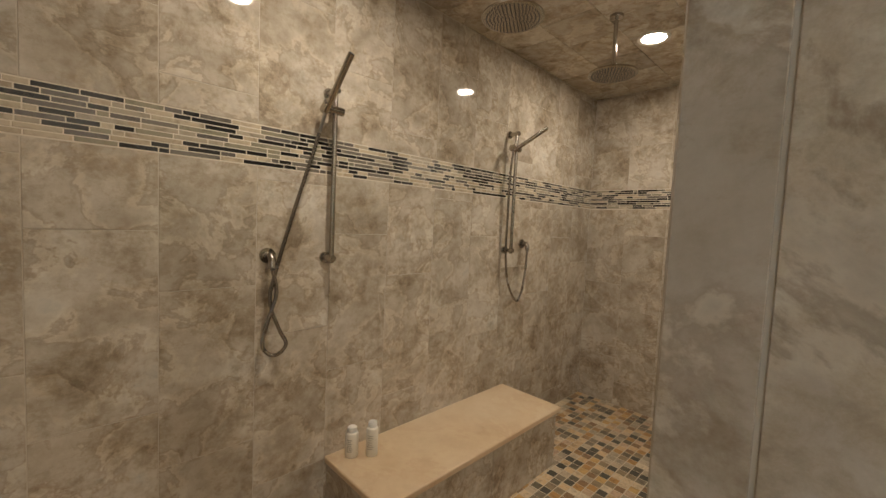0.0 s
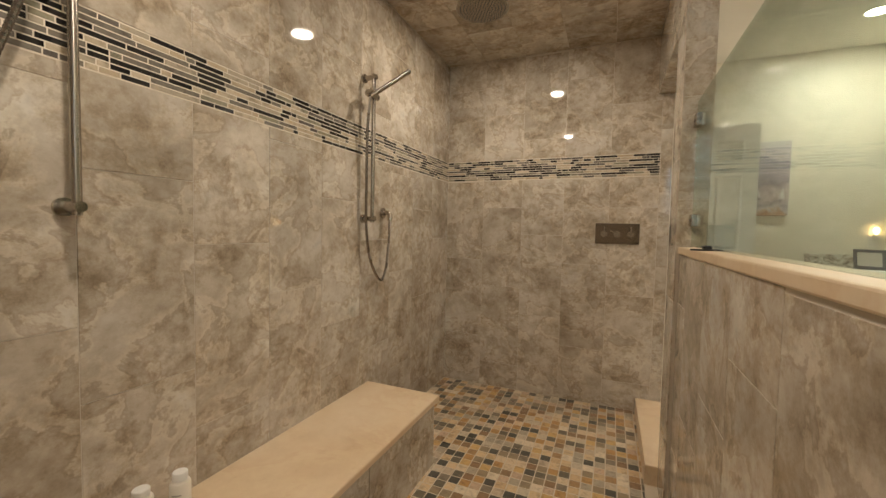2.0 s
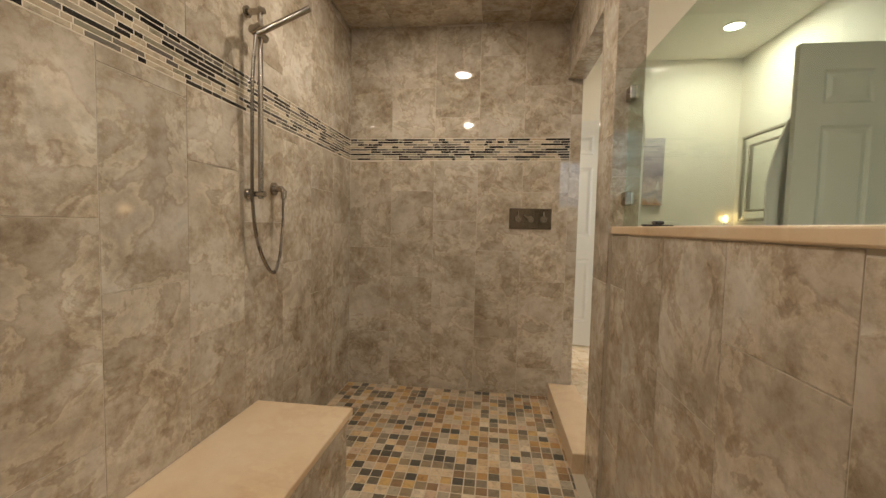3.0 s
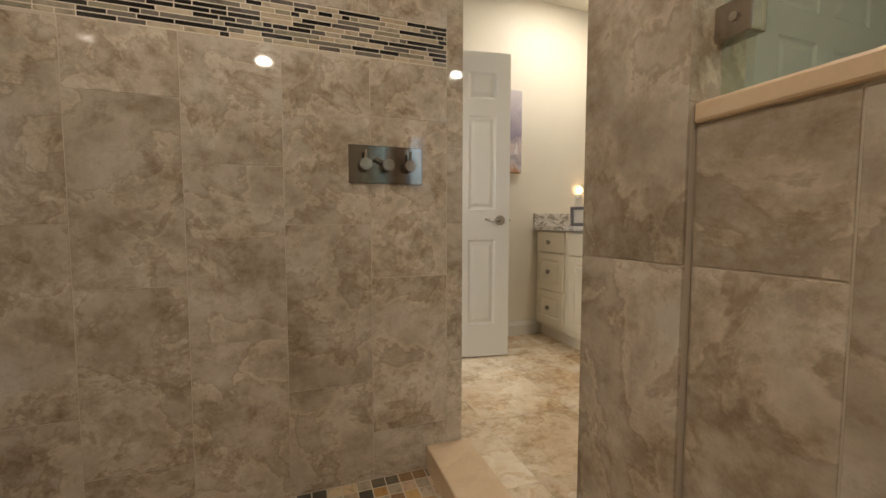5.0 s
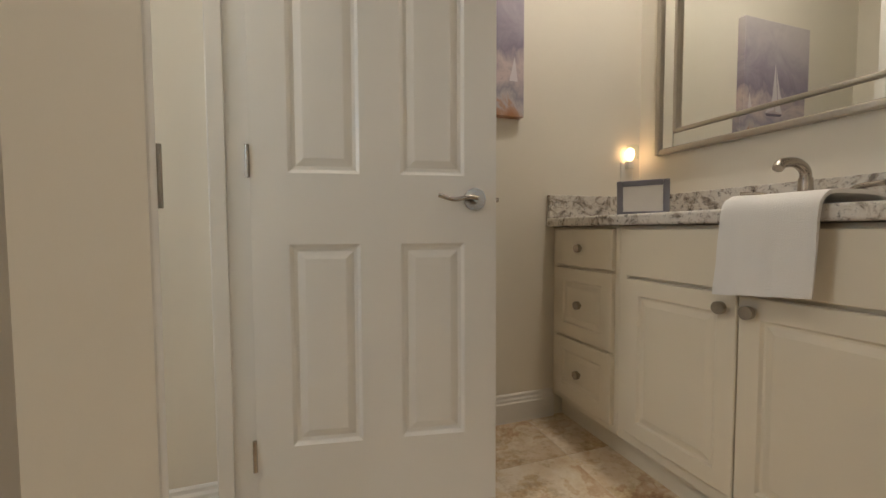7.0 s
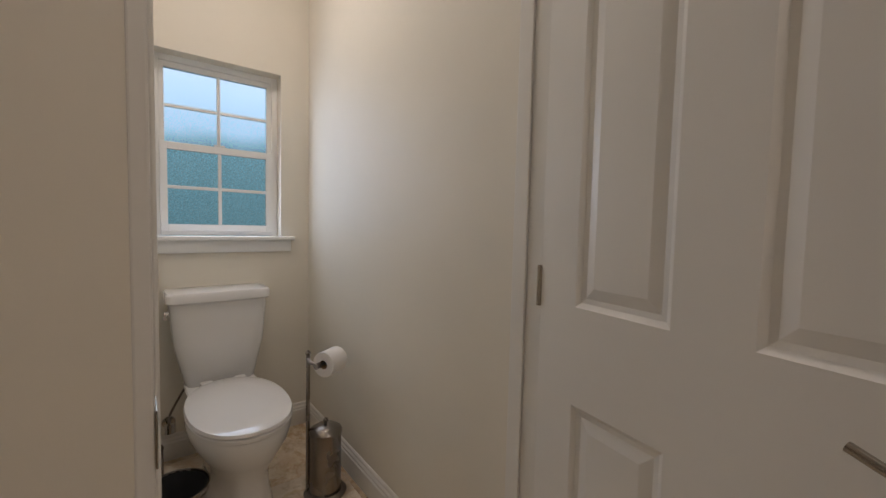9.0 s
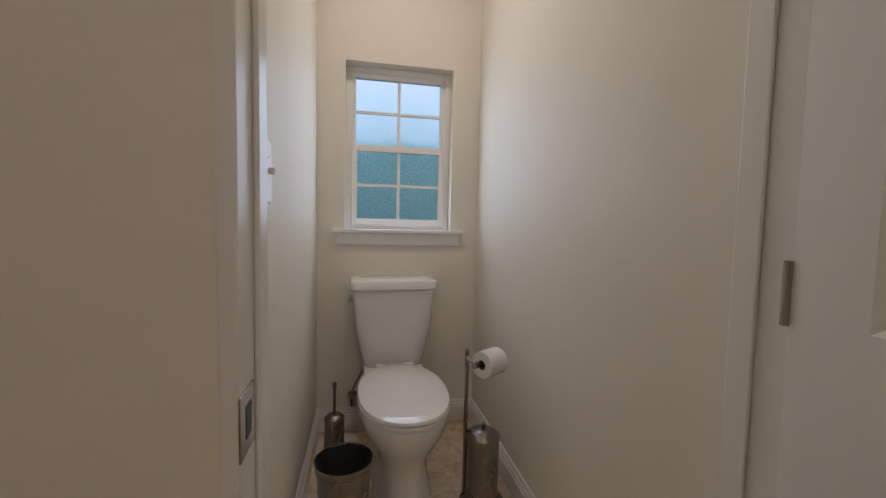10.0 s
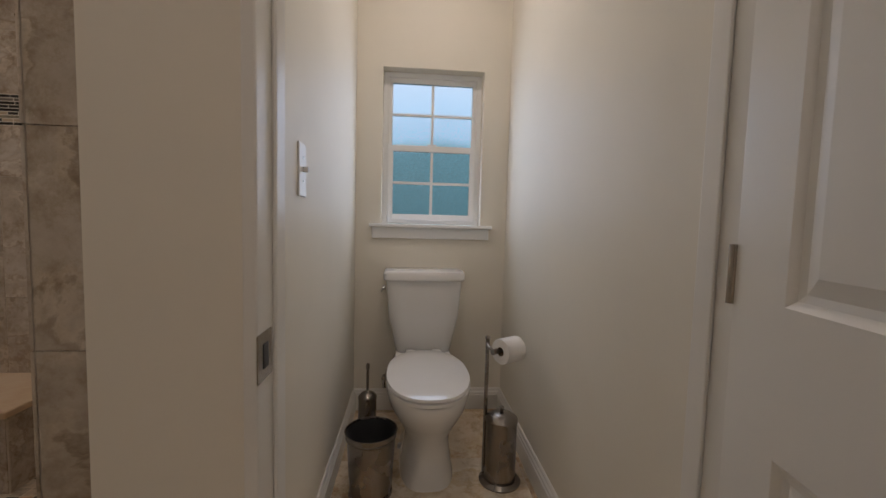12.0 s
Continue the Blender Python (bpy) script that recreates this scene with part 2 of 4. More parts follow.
def outdoors():
    """Blurred daylight: pale sky above a teal garden fence."""
    m, nodes, links, p = shader("outdoor_distance")
    tc = nodes.new("ShaderNodeTexCoord")
    sep = nodes.new("ShaderNodeSeparateXYZ")
    links.new(tc.outputs["Object"], sep.inputs[0])
    n = noise_node(nodes, links, tc.outputs["Object"], 1.3, 3)
    add = nodes.new("ShaderNodeMath")
    add.operation = "MULTIPLY_ADD"
    add.inputs[1].default_value = 0.35
    links.new(n.outputs["Fac"], add.inputs[0])
    links.new(sep.outputs["Z"], add.inputs[2])
    mr = nodes.new("ShaderNodeMapRange")
    mr.inputs["From Min"].default_value, mr.inputs["From Max"].default_value = 0.95, 3.4
    links.new(add.outputs[0], mr.inputs["Value"])
    r = ramp(nodes, [(0.0, (0.085, 0.18, 0.19)), (0.50, (0.13, 0.27, 0.29)), (0.58, (0.44, 0.66, 0.78)), (0.72, (0.58, 0.80, 0.93)), (1.0, (0.85, 0.95, 1.0))])
    links.new(mr.outputs[0], r.inputs[0])
    links.new(r.outputs[0], p.inputs["Emission Color"])
    p.inputs["Emission Strength"].default_value = 4.0
    p.inputs["Base Color"].default_value = (0, 0, 0, 1)
    return m


OUTDOORS = outdoors()


# ---------------------------------------------------------------- mesh helpers
def link_mesh(name, bm, material, parent=None, smooth=False):
    me = bpy.data.meshes.new(name)
    bm.normal_update()
    bm.to_mesh(me)
    bm.free()
    if material:
        me.materials.append(material)
    if smooth:
        for f in me.polygons:
            f.use_smooth = True
        me.set_sharp_from_angle(angle=radians(40))
    ob = new(name, me)
    ob.parent = parent
    return ob


def part(name, bm, material, parent, label="", smooth=False):
    ob = link_mesh(name, bm, material, parent, smooth)
    return tagged(ob, label) if label else ob


def thing(name, label, category, group="", m=None):
    ob = new(name)
    ob.empty_display_size = 0.05
    if m is not None:
        ob.matrix_basis = m
    return tagged(ob, label, category, group)


def add_box(bm, lo, hi, bevel=0.0, seg=2):
    r = bmesh.ops.create_cube(bm, size=1)
    vs = r["verts"]
    for v in vs:
        v.co = Vector([(a + b) / 2 + c * (b - a) for a, b, c in zip(lo, hi, v.co)])
    if bevel:
        es = list({e for v in vs for e in v.link_edges})
        bmesh.ops.bevel(bm, geom=es, offset=bevel, segments=seg, profile=0.5, affect="EDGES")
    return bm


def box(lo, hi, bevel=0.0, seg=2):
    return add_box(bmesh.new(), lo, hi, bevel, seg)


def loft(bm, rings, cap=True, n=40):
    """Skins rings (cx, cy, z, rx, ry, power): superellipses stacked upwards."""
    loops = []
    for cx, cy, z, rx, ry, pw in rings:
        loop = []
        for k in range(n):
            a = 2 * math.pi * k / n
            c, s = math.cos(a), math.sin(a)
            loop.append(bm.verts.new((cx + rx * math.copysign(abs(c) ** (2 / pw), c), cy + ry * math.copysign(abs(s) ** (2 / pw), s), z)))
        loops.append(loop)
    for a, b in zip(loops, loops[1:]):
        for k in range(n):
            bm.faces.new((a[k], a[(k + 1) % n], b[(k + 1) % n], b[k]))
    if cap:
        bm.faces.new(loops[0][::-1])
        bm.faces.new(loops[-1])
    return bm


def lathe(profile, n=32, cap=True):
    """Profile of (radius, height) about the local z axis."""
    return loft(bmesh.new(), [(0, 0, z, r, r, 2) for r, z in profile], cap, n)


def tube(points, radius, sides=12, closed_ends=True, ripple=0.0):
    """A round tube along points."""
    bm = bmesh.new()
    pts = [Vector(p) for p in points]
    up = Vector((0.13, 0.27, 0.95)).normalized()
    loops = []
    for i, p in enumerate(pts):
        d = (pts[min(i + 1, len(pts) - 1)] - pts[max(i - 1, 0)]).normalized()
        u = (up - d * up.dot(d))
        if u.length < 0.05:
            u = Vector((1, 0, 0)) - d * d.x
        u.normalize()
        up = u
        w = d.cross(u)
        r = radius * (1 + (ripple if i % 2 else 0))
        loops.append([bm.verts.new(p + u * r * math.cos(2 * math.pi * k / sides) + w * r * math.sin(2 * math.pi * k / sides)) for k in range(sides)])
    for a, b in zip(loops, loops[1:]):
        for k in range(sides):
            bm.faces.new((a[k], a[(k + 1) % sides], b[(k + 1) % sides], b[k]))
    if closed_ends:
        bm.faces.new(loops[0][::-1])
        bm.faces.new(loops[-1])
    bmesh.ops.recalc_face_normals(bm, faces=bm.faces)
    return bm


def spline(ctrl, steps=14):
    """Catmull-Rom through the control points."""
    P = [Vector(c) for c in ctrl]
    P = [P[0] * 2 - P[1]] + P + [P[-1] * 2 - P[-2]]
    out = []
    for i in range(1, len(P) - 2):
        a, b, c, d = P[i - 1:i + 3]
        for k in range(steps):
            t = k / steps
            out.append(0.5 * ((2 * b) + (c - a) * t + (2 * a - 5 * b + 4 * c - d) * t * t + (3 * b - a - 3 * c + d) * t ** 3))
    out.append(P[-2])
    return out


def frame_of(origin, u, v):
    """Matrix whose local x, y run along u and v on a surface, z off it."""
    u, v = Vector(u), Vector(v)
    m = Matrix((u, v, u.cross(v))).transposed().to_4x4()
    m.translation = origin
    return m


TILE_CACHE = {}


def tile_mesh(w, h, t, c, material):
    """A tile from z=-t to 0 with a small chamfer, its corner at the origin."""
    key = (round(w, 3), round(h, 3), t, c, material.name)
    if key not in TILE_CACHE:
        v = [(0, 0, -t), (w, 0, -t), (w, h, -t), (0, h, -t), (0, 0, -c), (w, 0, -c), (w, h, -c), (0, h, -c),
             (c, c, 0), (w - c, c, 0), (w - c, h - c, 0), (c, h - c, 0)]
        f = [(i, (i + 1) % 4, (i + 1) % 4 + 4, i + 4) for i in range(4)] + [(i + 4, (i + 1) % 4 + 4, (i + 1) % 4 + 8, i + 8) for i in range(4)] + [(8, 9, 10, 11)]
        me = bpy.data.meshes.new("tile")
        me.from_pydata(v, [], f)
        me.materials.append(material)
        TILE_CACHE[key] = me
    return TILE_CACHE[key]


def brick_rects(u0, u1, v0, v1, pu, pv, off, u_at=0.0):
    """Tiles of a column bond: columns pu wide from u_at, each shifted by off(k)."""
    out = []
    k = math.floor((u0 - u_at) / pu + 1e-6)
    while u_at + k * pu < u1 - 1e-4:
        a, b = max(u0, u_at + k * pu), min(u1, u_at + (k + 1) * pu)
        o = off(k)
        j = math.floor((v0 - o) / pv + 1e-6)
        while o + j * pv < v1 - 1e-4:
            c, d = max(v0, o + j * pv), min(v1, o + (j + 1) * pv)
            if b - a > 0.012 and d - c > 0.012:
                out.append((a, b, c, d))
            j += 1
        k += 1
    return out


def lay(parent, m, rects, material, name="tile", joint=0.0028, t=0.006, c=0.0007):
    for a, b, lo, hi in rects:
        ob = new(name, tile_mesh(b - a - joint, hi - lo - joint, t, c, material))
        ob.parent = parent
        ob.matrix_basis = m @ Matrix.Translation((a + joint / 2, lo + joint / 2, 0))


def lay_joined(parent, m, rects, material, name, joint=0.0028, t=0.006, c=0.0012):
    V, F = [], []
    for a, b, lo, hi in rects:
        me = tile_mesh(b - a - joint, hi - lo - joint, t, c, material)
        n = len(V)
        V += [(q.co.x + a + joint / 2, q.co.y + lo + joint / 2, q.co.z) for q in me.vertices]
        F += [[n + i for i in p.vertices] for p in me.polygons]
    me = bpy.data.meshes.new(name)
    me.from_pydata(V, [], F)
    me.materials.append(material)
    ob = new(name, me)
    ob.parent = parent
    ob.matrix_basis = m
    return tagged(ob, kind="stuff")


def structure(name, bm, material, label, category):
    return tagged(link_mesh(name, bm, material), label, category, kind="structure")


# ---------------------------------------------------------------- plan
FLOOR_S = -0.085          # shower floor
Y_END = -4.05             # shower's other end
XI, XO, XP = 1.487, 1.60, 1.503   # shower front faces; XP: half wall, set back a little
X_TILE = 1.584            # end of the tiled wall
P1 = (-1.08, -0.86)       # pier beside the opening
P2 = (-3.02, -2.92)       # pier at the other end of the glass
CAP = 1.09
Y_FAR, X_VAN, X_ALC = 1.34, 3.385, 3.285   # far wall, entry wall, wall behind the vanity
TY0, TY1, TX = 0.200, 1.070, -0.125   # toilet room
JL, JR = 0.308, 1.028      # toilet doorway
G = 0.0016                # grout below tile face

# shower walls (grout bed; tiles laid on last)
wall_west = structure("wall_west", box((-0.15, Y_END - 0.15, -0.2), (-G, -0.0, 2.75)), GROUT, "long shower wall of beige stone-look tiles with a mosaic band", "wall")
wall_north = structure("wall_north", box((-G, G, -0.2), (X_TILE - 0.002, TY0, BATH_Z)), GROUT, "shower end wall of beige tiles with a mosaic band", "wall")
wall_south = structure("wall_south", box((-G, Y_END - 0.15, -0.2), (XO, Y_END, 2.75)), TILE, "plain tiled shower end wall", "wall")
pony_wall = structure("pony_wall", box((XP + G, P2[1], -0.2), (XO - 0.003, P1[0] + G, CAP - 0.03)), GROUT, "half-height tiled wall under the shower glass", "wall")
pier_1 = structure("pier_1", box((XI + G, P1[0] + G, -0.2), (XO - 0.003, P1[1] - G, SHOWER_Z)), GROUT, "narrow full-height tiled pier beside the shower opening", "pier")
pier_2 = structure("pier_2", box((XI + G, P2[0] + G, -0.2), (XO - 0.003, P2[1], SHOWER_Z)), GROUT, "full-height tiled pier at the end of the glass", "pier")
lintel = structure("lintel", box((XI + G, P1[1], 2.06 + G), (XO - 0.003, 0.0, SHOWER_Z)), GROUT, "tiled lintel over the shower opening", "lintel")
header = structure("wall_header", box((XI, Y_END, SHOWER_Z), (XO, 0.0, BATH_Z)), PAINT, "painted wall above the shower front", "wall")
entry_lintel = structure("lintel_2", box((XI, Y_END, 2.06), (XO - 0.003, P2[0], SHOWER_Z)), TILE, "tiled lintel over the second shower opening", "lintel")
ceil_s = structure("ceiling_shower", box((-G, Y_END, SHOWER_Z + 0.004), (XI, 0.02, SHOWER_Z + 0.1)), GROUT, "tiled shower ceiling", "ceiling")
floor_s = structure("floor_shower", box((-G, Y_END, -0.25), (XI + 0.05, 0.01, FLOOR_S - 0.0012)), GROUT_F, "shower floor of small slate mosaic tiles in tan, brown and grey", "floor")

# painted walls of bathroom and toilet room
structure("wall_far", box((XO, Y_FAR, -0.1), (X_VAN + 0.15, Y_FAR + 0.12, BATH_Z)), PAINT, "cream painted bathroom wall", "wall")
structure("wall_vanity", box((X_ALC, -0.40, -0.1), (X_VAN + 0.12, Y_FAR, BATH_Z)), PAINT, "cream painted wall behind the vanity", "wall")
structure("wall_vanity_return", box((X_VAN, -0.49, -0.1), (X_VAN + 0.12, -0.40, BATH_Z)), PAINT, "cream painted wall beside the entry door", "wall")
structure("wall_vanity_2", box((X_VAN, -4.2, -0.1), (X_VAN + 0.12, -1.33, BATH_Z)), PAINT, "cream painted bathroom wall", "wall")
structure("wall_vanity_head", box((X_VAN, -1.33, 2.07), (X_VAN + 0.12, -0.49, BATH_Z)), PAINT, "cream painted wall over the entry door", "wall")
structure("wall_hall", box((X_VAN + 0.9, -2.2, -0.1), (X_VAN + 1.0, 0.4, BATH_Z)), PAINT, "plain wall of the unlit hall beyond the door", "wall")
structure("wall_hall_side", box((X_VAN + 0.12, -2.3, -0.1), (X_VAN + 1.0, -2.2, BATH_Z)), PAINT, "plain hall wall", "wall")
structure("wall_hall_side_2", box((X_VAN + 0.12, 0.3, -0.1), (X_VAN + 0.9, 0.4, BATH_Z)), PAINT, "plain hall wall", "wall")
structure("ceiling_hall", box((X_VAN + 0.12, -2.2, BATH_Z), (X_VAN + 0.9, 0.4, BATH_Z + 0.1)), CEILING, "plain hall ceiling", "ceiling")
structure("floor_hall", box((X_VAN + 0.12, -2.2, -0.1), (X_VAN + 0.9, 0.4, 0.0)), TRAV, "hall floor", "floor")
bm = bmesh.new()
for lo, hi in (((1.6, -0.1), (X_VAN + 0.12, 1.43)), ((1.6, 2.23), (X_VAN + 0.12, BATH_Z)), ((1.6, 1.43), (1.99, 2.23)), ((2.69, 1.43), (X_VAN + 0.12, 2.23))):
    add_box(bm, (lo[0], -4.35, lo[1]), (hi[0], -4.2, hi[1]))
structure("wall_back", bm, PAINT, "plain painted bathroom wall with a window", "wall")
w2 = tagged(new("window_2"), "white window with a divided sash", "window", kind="structure")
for lo, hi in (((1.99, 1.43), (2.03, 2.23)), ((2.65, 1.43), (2.69, 2.23)), ((2.03, 1.43), (2.65, 1.47)), ((2.03, 2.19), (2.65, 2.23)), ((2.03, 1.81), (2.65, 1.85))):
    part("window_frame", box((lo[0], -4.29, lo[1]), (hi[0], -4.25, hi[1]), 0.003), WHITE, w2)
for lo, hi in (((2.23, 1.47), (2.245, 2.19)), ((2.435, 1.47), (2.45, 2.19)), ((2.03, 1.64), (2.65, 1.655)), ((2.03, 2.01), (2.65, 2.025))):
    part("muntin", box((lo[0], -4.28, lo[1]), (hi[0], -4.262, hi[1])), WHITE, w2)
p = part("pane", box((2.03, -4.275, 1.47), (2.65, -4.271, 2.19)), FROST, w2, "frosted pane")
p.visible_shadow = False
structure("backdrop_2", box((-0.5, -7.1, -0.6), (5.0, -7.0, 4.2)), OUTDOORS, "blurred daylight beyond the second window", "backdrop")
structure("wall_chase", box((TX, TY1, -0.1), (XO - 0.10, Y_FAR + 0.12, BATH_Z)), PAINT, "cream painted side wall of the toilet room", "wall")
structure("wall_jamb_side", box((XO - 0.10, JR + 0.02, -0.1), (XO, Y_FAR + 0.12, BATH_Z)), PAINT, "cream painted wall beside the toilet doorway", "wall")
structure("wall_latch_side", box((XO - 0.10, TY0, -0.1), (XO, JL - 0.02, BATH_Z)), PAINT, "cream painted wall between shower and toilet doorway", "wall")
structure("wall_end_cap", box((X_TILE, 0.084, -0.1), (XO, TY0, BATH_Z)), PAINT, "painted end of the shower wall", "wall")
structure("wall_toilet_head", box((XO - 0.10, JL - 0.02, 2.07), (XO, JR + 0.02, BATH_Z)), PAINT, "cream painted wall over the toilet doorway", "wall")
bm = box((TX, TY0, -0.1), (XO - 0.10, TY0 + 0.004, BATH_Z))
add_box(bm, (TX, 0.002, -0.1), (-G - 0.001, TY0 - 0.001, BATH_Z))
toilet_side = structure("wall_toilet_side", bm, PAINT, "cream painted side wall of the toilet room", "wall")

WY0, WY1, WZ0, WZ1 = 0.347, 0.918, 1.085, 1.965
bm = bmesh.new()
add_box(bm, (TX - 0.13, -0.05, -0.1), (TX, TY1 + 0.3, WZ0))
add_box(bm, (TX - 0.13, -0.05, WZ1), (TX, TY1 + 0.3, BATH_Z))
add_box(bm, (TX - 0.13, -0.05, WZ0), (TX, WY0, WZ1))
add_box(bm, (TX - 0.13, WY1, WZ0), (TX, TY1 + 0.3, WZ1))
structure("wall_window", bm, PAINT, "cream painted wall with the small window behind the toilet", "wall")

structure("ceiling_bath", box((XI, -4.3, BATH_Z), (X_VAN + 0.12, Y_FAR + 0.12, BATH_Z + 0.1)), CEILING, "flat painted bathroom ceiling", "ceiling")
structure("ceiling_toilet", box((TX - 0.1, 0.0, BATH_Z + 0.001), (XI, TY1 + 0.2, BATH_Z + 0.1)), CEILING, "flat painted toilet room ceiling", "ceiling")
floor_b = structure("floor", box((XO - 0.012, -4.3, -0.2), (X_VAN + 0.12, Y_FAR + 0.1, -G)), GROUT_F, "polished cream travertine tile floor", "floor")
floor_t = structure("floor_toilet", box((TX - 0.05, TY0 - 0.05, -0.2), (XO - 0.012, TY1 + 0.2, -G)), GROUT_F, "travertine tile floor of the toilet room", "floor")

# curbs and caps of cream marble
structure("curb", box((1.43, P1[1] - 0.003, -0.2), (XO + 0.012, -0.001, 0.012), 0.006), MARBLE, "cream marble curb in the shower opening", "curb")
structure("curb_2", box((1.43, Y_END, -0.2), (XO + 0.012, P2[0] + 0.003, 0.012), 0.006), MARBLE, "cream marble curb in the second shower opening", "curb")
structure("pony_cap", box((XP - 0.006, P2[1] + 0.002, CAP - 0.03), (XO + 0.022, P1[0] + 0.001, CAP), 0.005), MARBLE, "cream marble cap on the half wall", "ledge")


# ---------------------------------------------------------------- shower things
def shower_glass():
    g = thing("shower_glass", "fixed clear glass screen with greenish edges on the half wall", "glass screen")
    pane = part("pane", box((1.541, P2[1] + 0.004, CAP + 0.003), (1.551, P1[0] - 0.004, 1.685), 0.0012, 1), GLASS, g)
    pane.visible_shadow = False
    for z in (1.20, 1.605):
        c = part("glass_clip", box((1.530, P1[0] - 0.05, z - 0.025), (1.562, P1[0] + 0.002, z + 0.025), 0.003), NICKEL, g, "dark nickel glass clip")
        part("clip_screw", tube([(1.530, P1[0] - 0.028, z), (1.526, P1[0] - 0.028, z)], 0.006), CHROME, c)


shower_glass()


def bench():
    b = thing("shower_bench", "built-in shower bench with a cream marble seat slab and tiled front", "bench")
    part("slab", box((0.0, -2.44, 0.25), (0.445, -1.13, 0.28), 0.006), MARBLE, b, "cream marble slab")
    base = part("base", box((0.0, -2.425, FLOOR_S), (0.42, -1.145, 0.25)), GROUT, b, "tiled bench base")
    lay(base, frame_of((0.424, 0, 0), (0, 1, 0), (0, 0, 1)), brick_rects(-2.425, -1.145, FLOOR_S, 0.25, 0.6, 0.6, lambda k: 0.35, -1.75), TILE)
    lay(base, frame_of((0, -1.141, 0), (-1, 0, 0), (0, 0, 1)), brick_rects(-0.42, 0.0, FLOOR_S, 0.25, 0.305, 0.6, lambda k: 0.3), TILE)
    lay(base, frame_of((0, -2.429, 0), (1, 0, 0), (0, 0, 1)), brick_rects(0, 0.42, FLOOR_S, 0.25, 0.305, 0.6, lambda k: 0.3), TILE)


bench()


def hand_shower(y, z0, z1, zs, label, tip, out, hose):
    s = thing("hand_shower", label, "hand shower", "wall hand showers")
    X = 0.062
    part("rail", tube([(X, y, z0 - 0.02), (X, y, z1 + 0.015)], 0.0105, 16), NICKEL, s, smooth=True)
    for z in (z0, z1):
        b = part("bracket", tube([(0.0, y, z), (X + 0.018, y, z)], 0.013, 16), NICKEL, s, smooth=True)
        part("flange", tube([(0.0, y, z), (0.010, y, z)], 0.023, 20), NICKEL, b, smooth=True)
    sl = part("slider", tube([(X, y - 0.055, zs), (X, y + 0.035, zs)], 0.017, 18), NICKEL, s, smooth=True)
    part("holder", tube([(X - 0.004, y - 0.05, zs - 0.01), (X + 0.04, y - 0.055, zs + 0.012)], 0.016, 16), NICKEL, sl, smooth=True)
    a = Vector((X + 0.02, y - 0.053, zs - 0.02))
    tip = Vector(tip)
    d = (tip - a).normalized()
    h = part("handset", tube([a, a + d * 0.02, tip - d * 0.002, tip], 0.0125, 18), NICKEL, s, "slim stick handset", smooth=True)
    part("spray_face", tube([tip, tip + d * 0.002], 0.010, 16), BLACK, h)
    o = part("wall_outlet", tube([(0.0, out[0], out[1]), (0.006, out[0], out[1]), (0.010, out[0], out[1])], 0.03, 24), NICKEL, s, smooth=True)
    part("elbow", tube([(0.008, out[0], out[1]), (0.04, out[0], out[1]), (0.052, out[0], out[1] - 0.012), (0.052, out[0], out[1] - 0.045)], 0.014, 16), NICKEL, o, smooth=True)
    pts = spline([tuple(a - d * 0.005)] + hose + [(0.052, out[0], out[1] - 0.04)], 34)
    part("hose", tube(pts, 0.0068, 10, ripple=0.14), STEEL, s, "ribbed metal hose")


hand_shower(-2.465, 1.178, 1.862, 1.785, "brushed nickel hand shower on a rail, hose looped below", (0.235, -2.50, 1.955), (-2.705, 1.19),
            [(0.07, -2.56, 1.60), (0.06, -2.63, 1.36), (0.055, -2.69, 1.14), (0.05, -2.71, 1.02), (0.05, -2.675, 0.91), (0.05, -2.645, 0.84), (0.05, -2.69, 0.805), (0.05, -2.735, 0.85), (0.052, -2.715, 0.95), (0.06, -2.69, 1.05)])
hand_shower(-1.20, 1.192, 1.93, 1.835, "brushed nickel hand shower on a slide rail above the bench end", (0.26, -1.175, 1.945), (-1.0, 1.232),
            [(0.05, -1.235, 1.66), (0.04, -1.225, 1.40), (0.035, -1.215, 1.15), (0.04, -1.18, 0.97), (0.045, -1.09, 0.852), (0.05, -1.04, 0.90), (0.052, -1.01, 1.05)])


def rain_head(x, y):
    r = thing("rain_shower_head", "round brushed nickel rain head hanging from the shower ceiling", "shower head", "rain heads", pose(x, y, 0))
    part("flange", lathe([(0.032, SHOWER_Z - 0.012), (0.034, SHOWER_Z)], 28), NICKEL, r, smooth=True)
    part("pipe", lathe([(0.0105, 2.185), (0.0105, SHOWER_Z - 0.01)], 18), CHROME, r, smooth=True)
    part("joint", lathe([(0.014, 2.163), (0.019, 2.175), (0.019, 2.19), (0.013, 2.20)], 20), NICKEL, r, smooth=True)
    d = part("disc", lathe([(0.116, 2.142), (0.120, 2.146), (0.118, 2.154), (0.03, 2.166)], 48), NICKEL, r, smooth=True)
    bm = bmesh.new()
    for ring in range(1, 8):
        for k in range(ring * 6):
            a = 2 * math.pi * k / (ring * 6)
            bmesh.ops.create_cone(bm, cap_ends=True, segments=5, radius1=0.0018, radius2=0.0026, depth=0.003, matrix=Matrix.Translation((0.0145 * ring * math.cos(a), 0.0145 * ring * math.sin(a), 2.1405)))
    tagged(part("nozzles", bm, BLACK, d), kind="stuff")


rain_head(0.66, -1.235)
rain_head(0.60, -2.02)


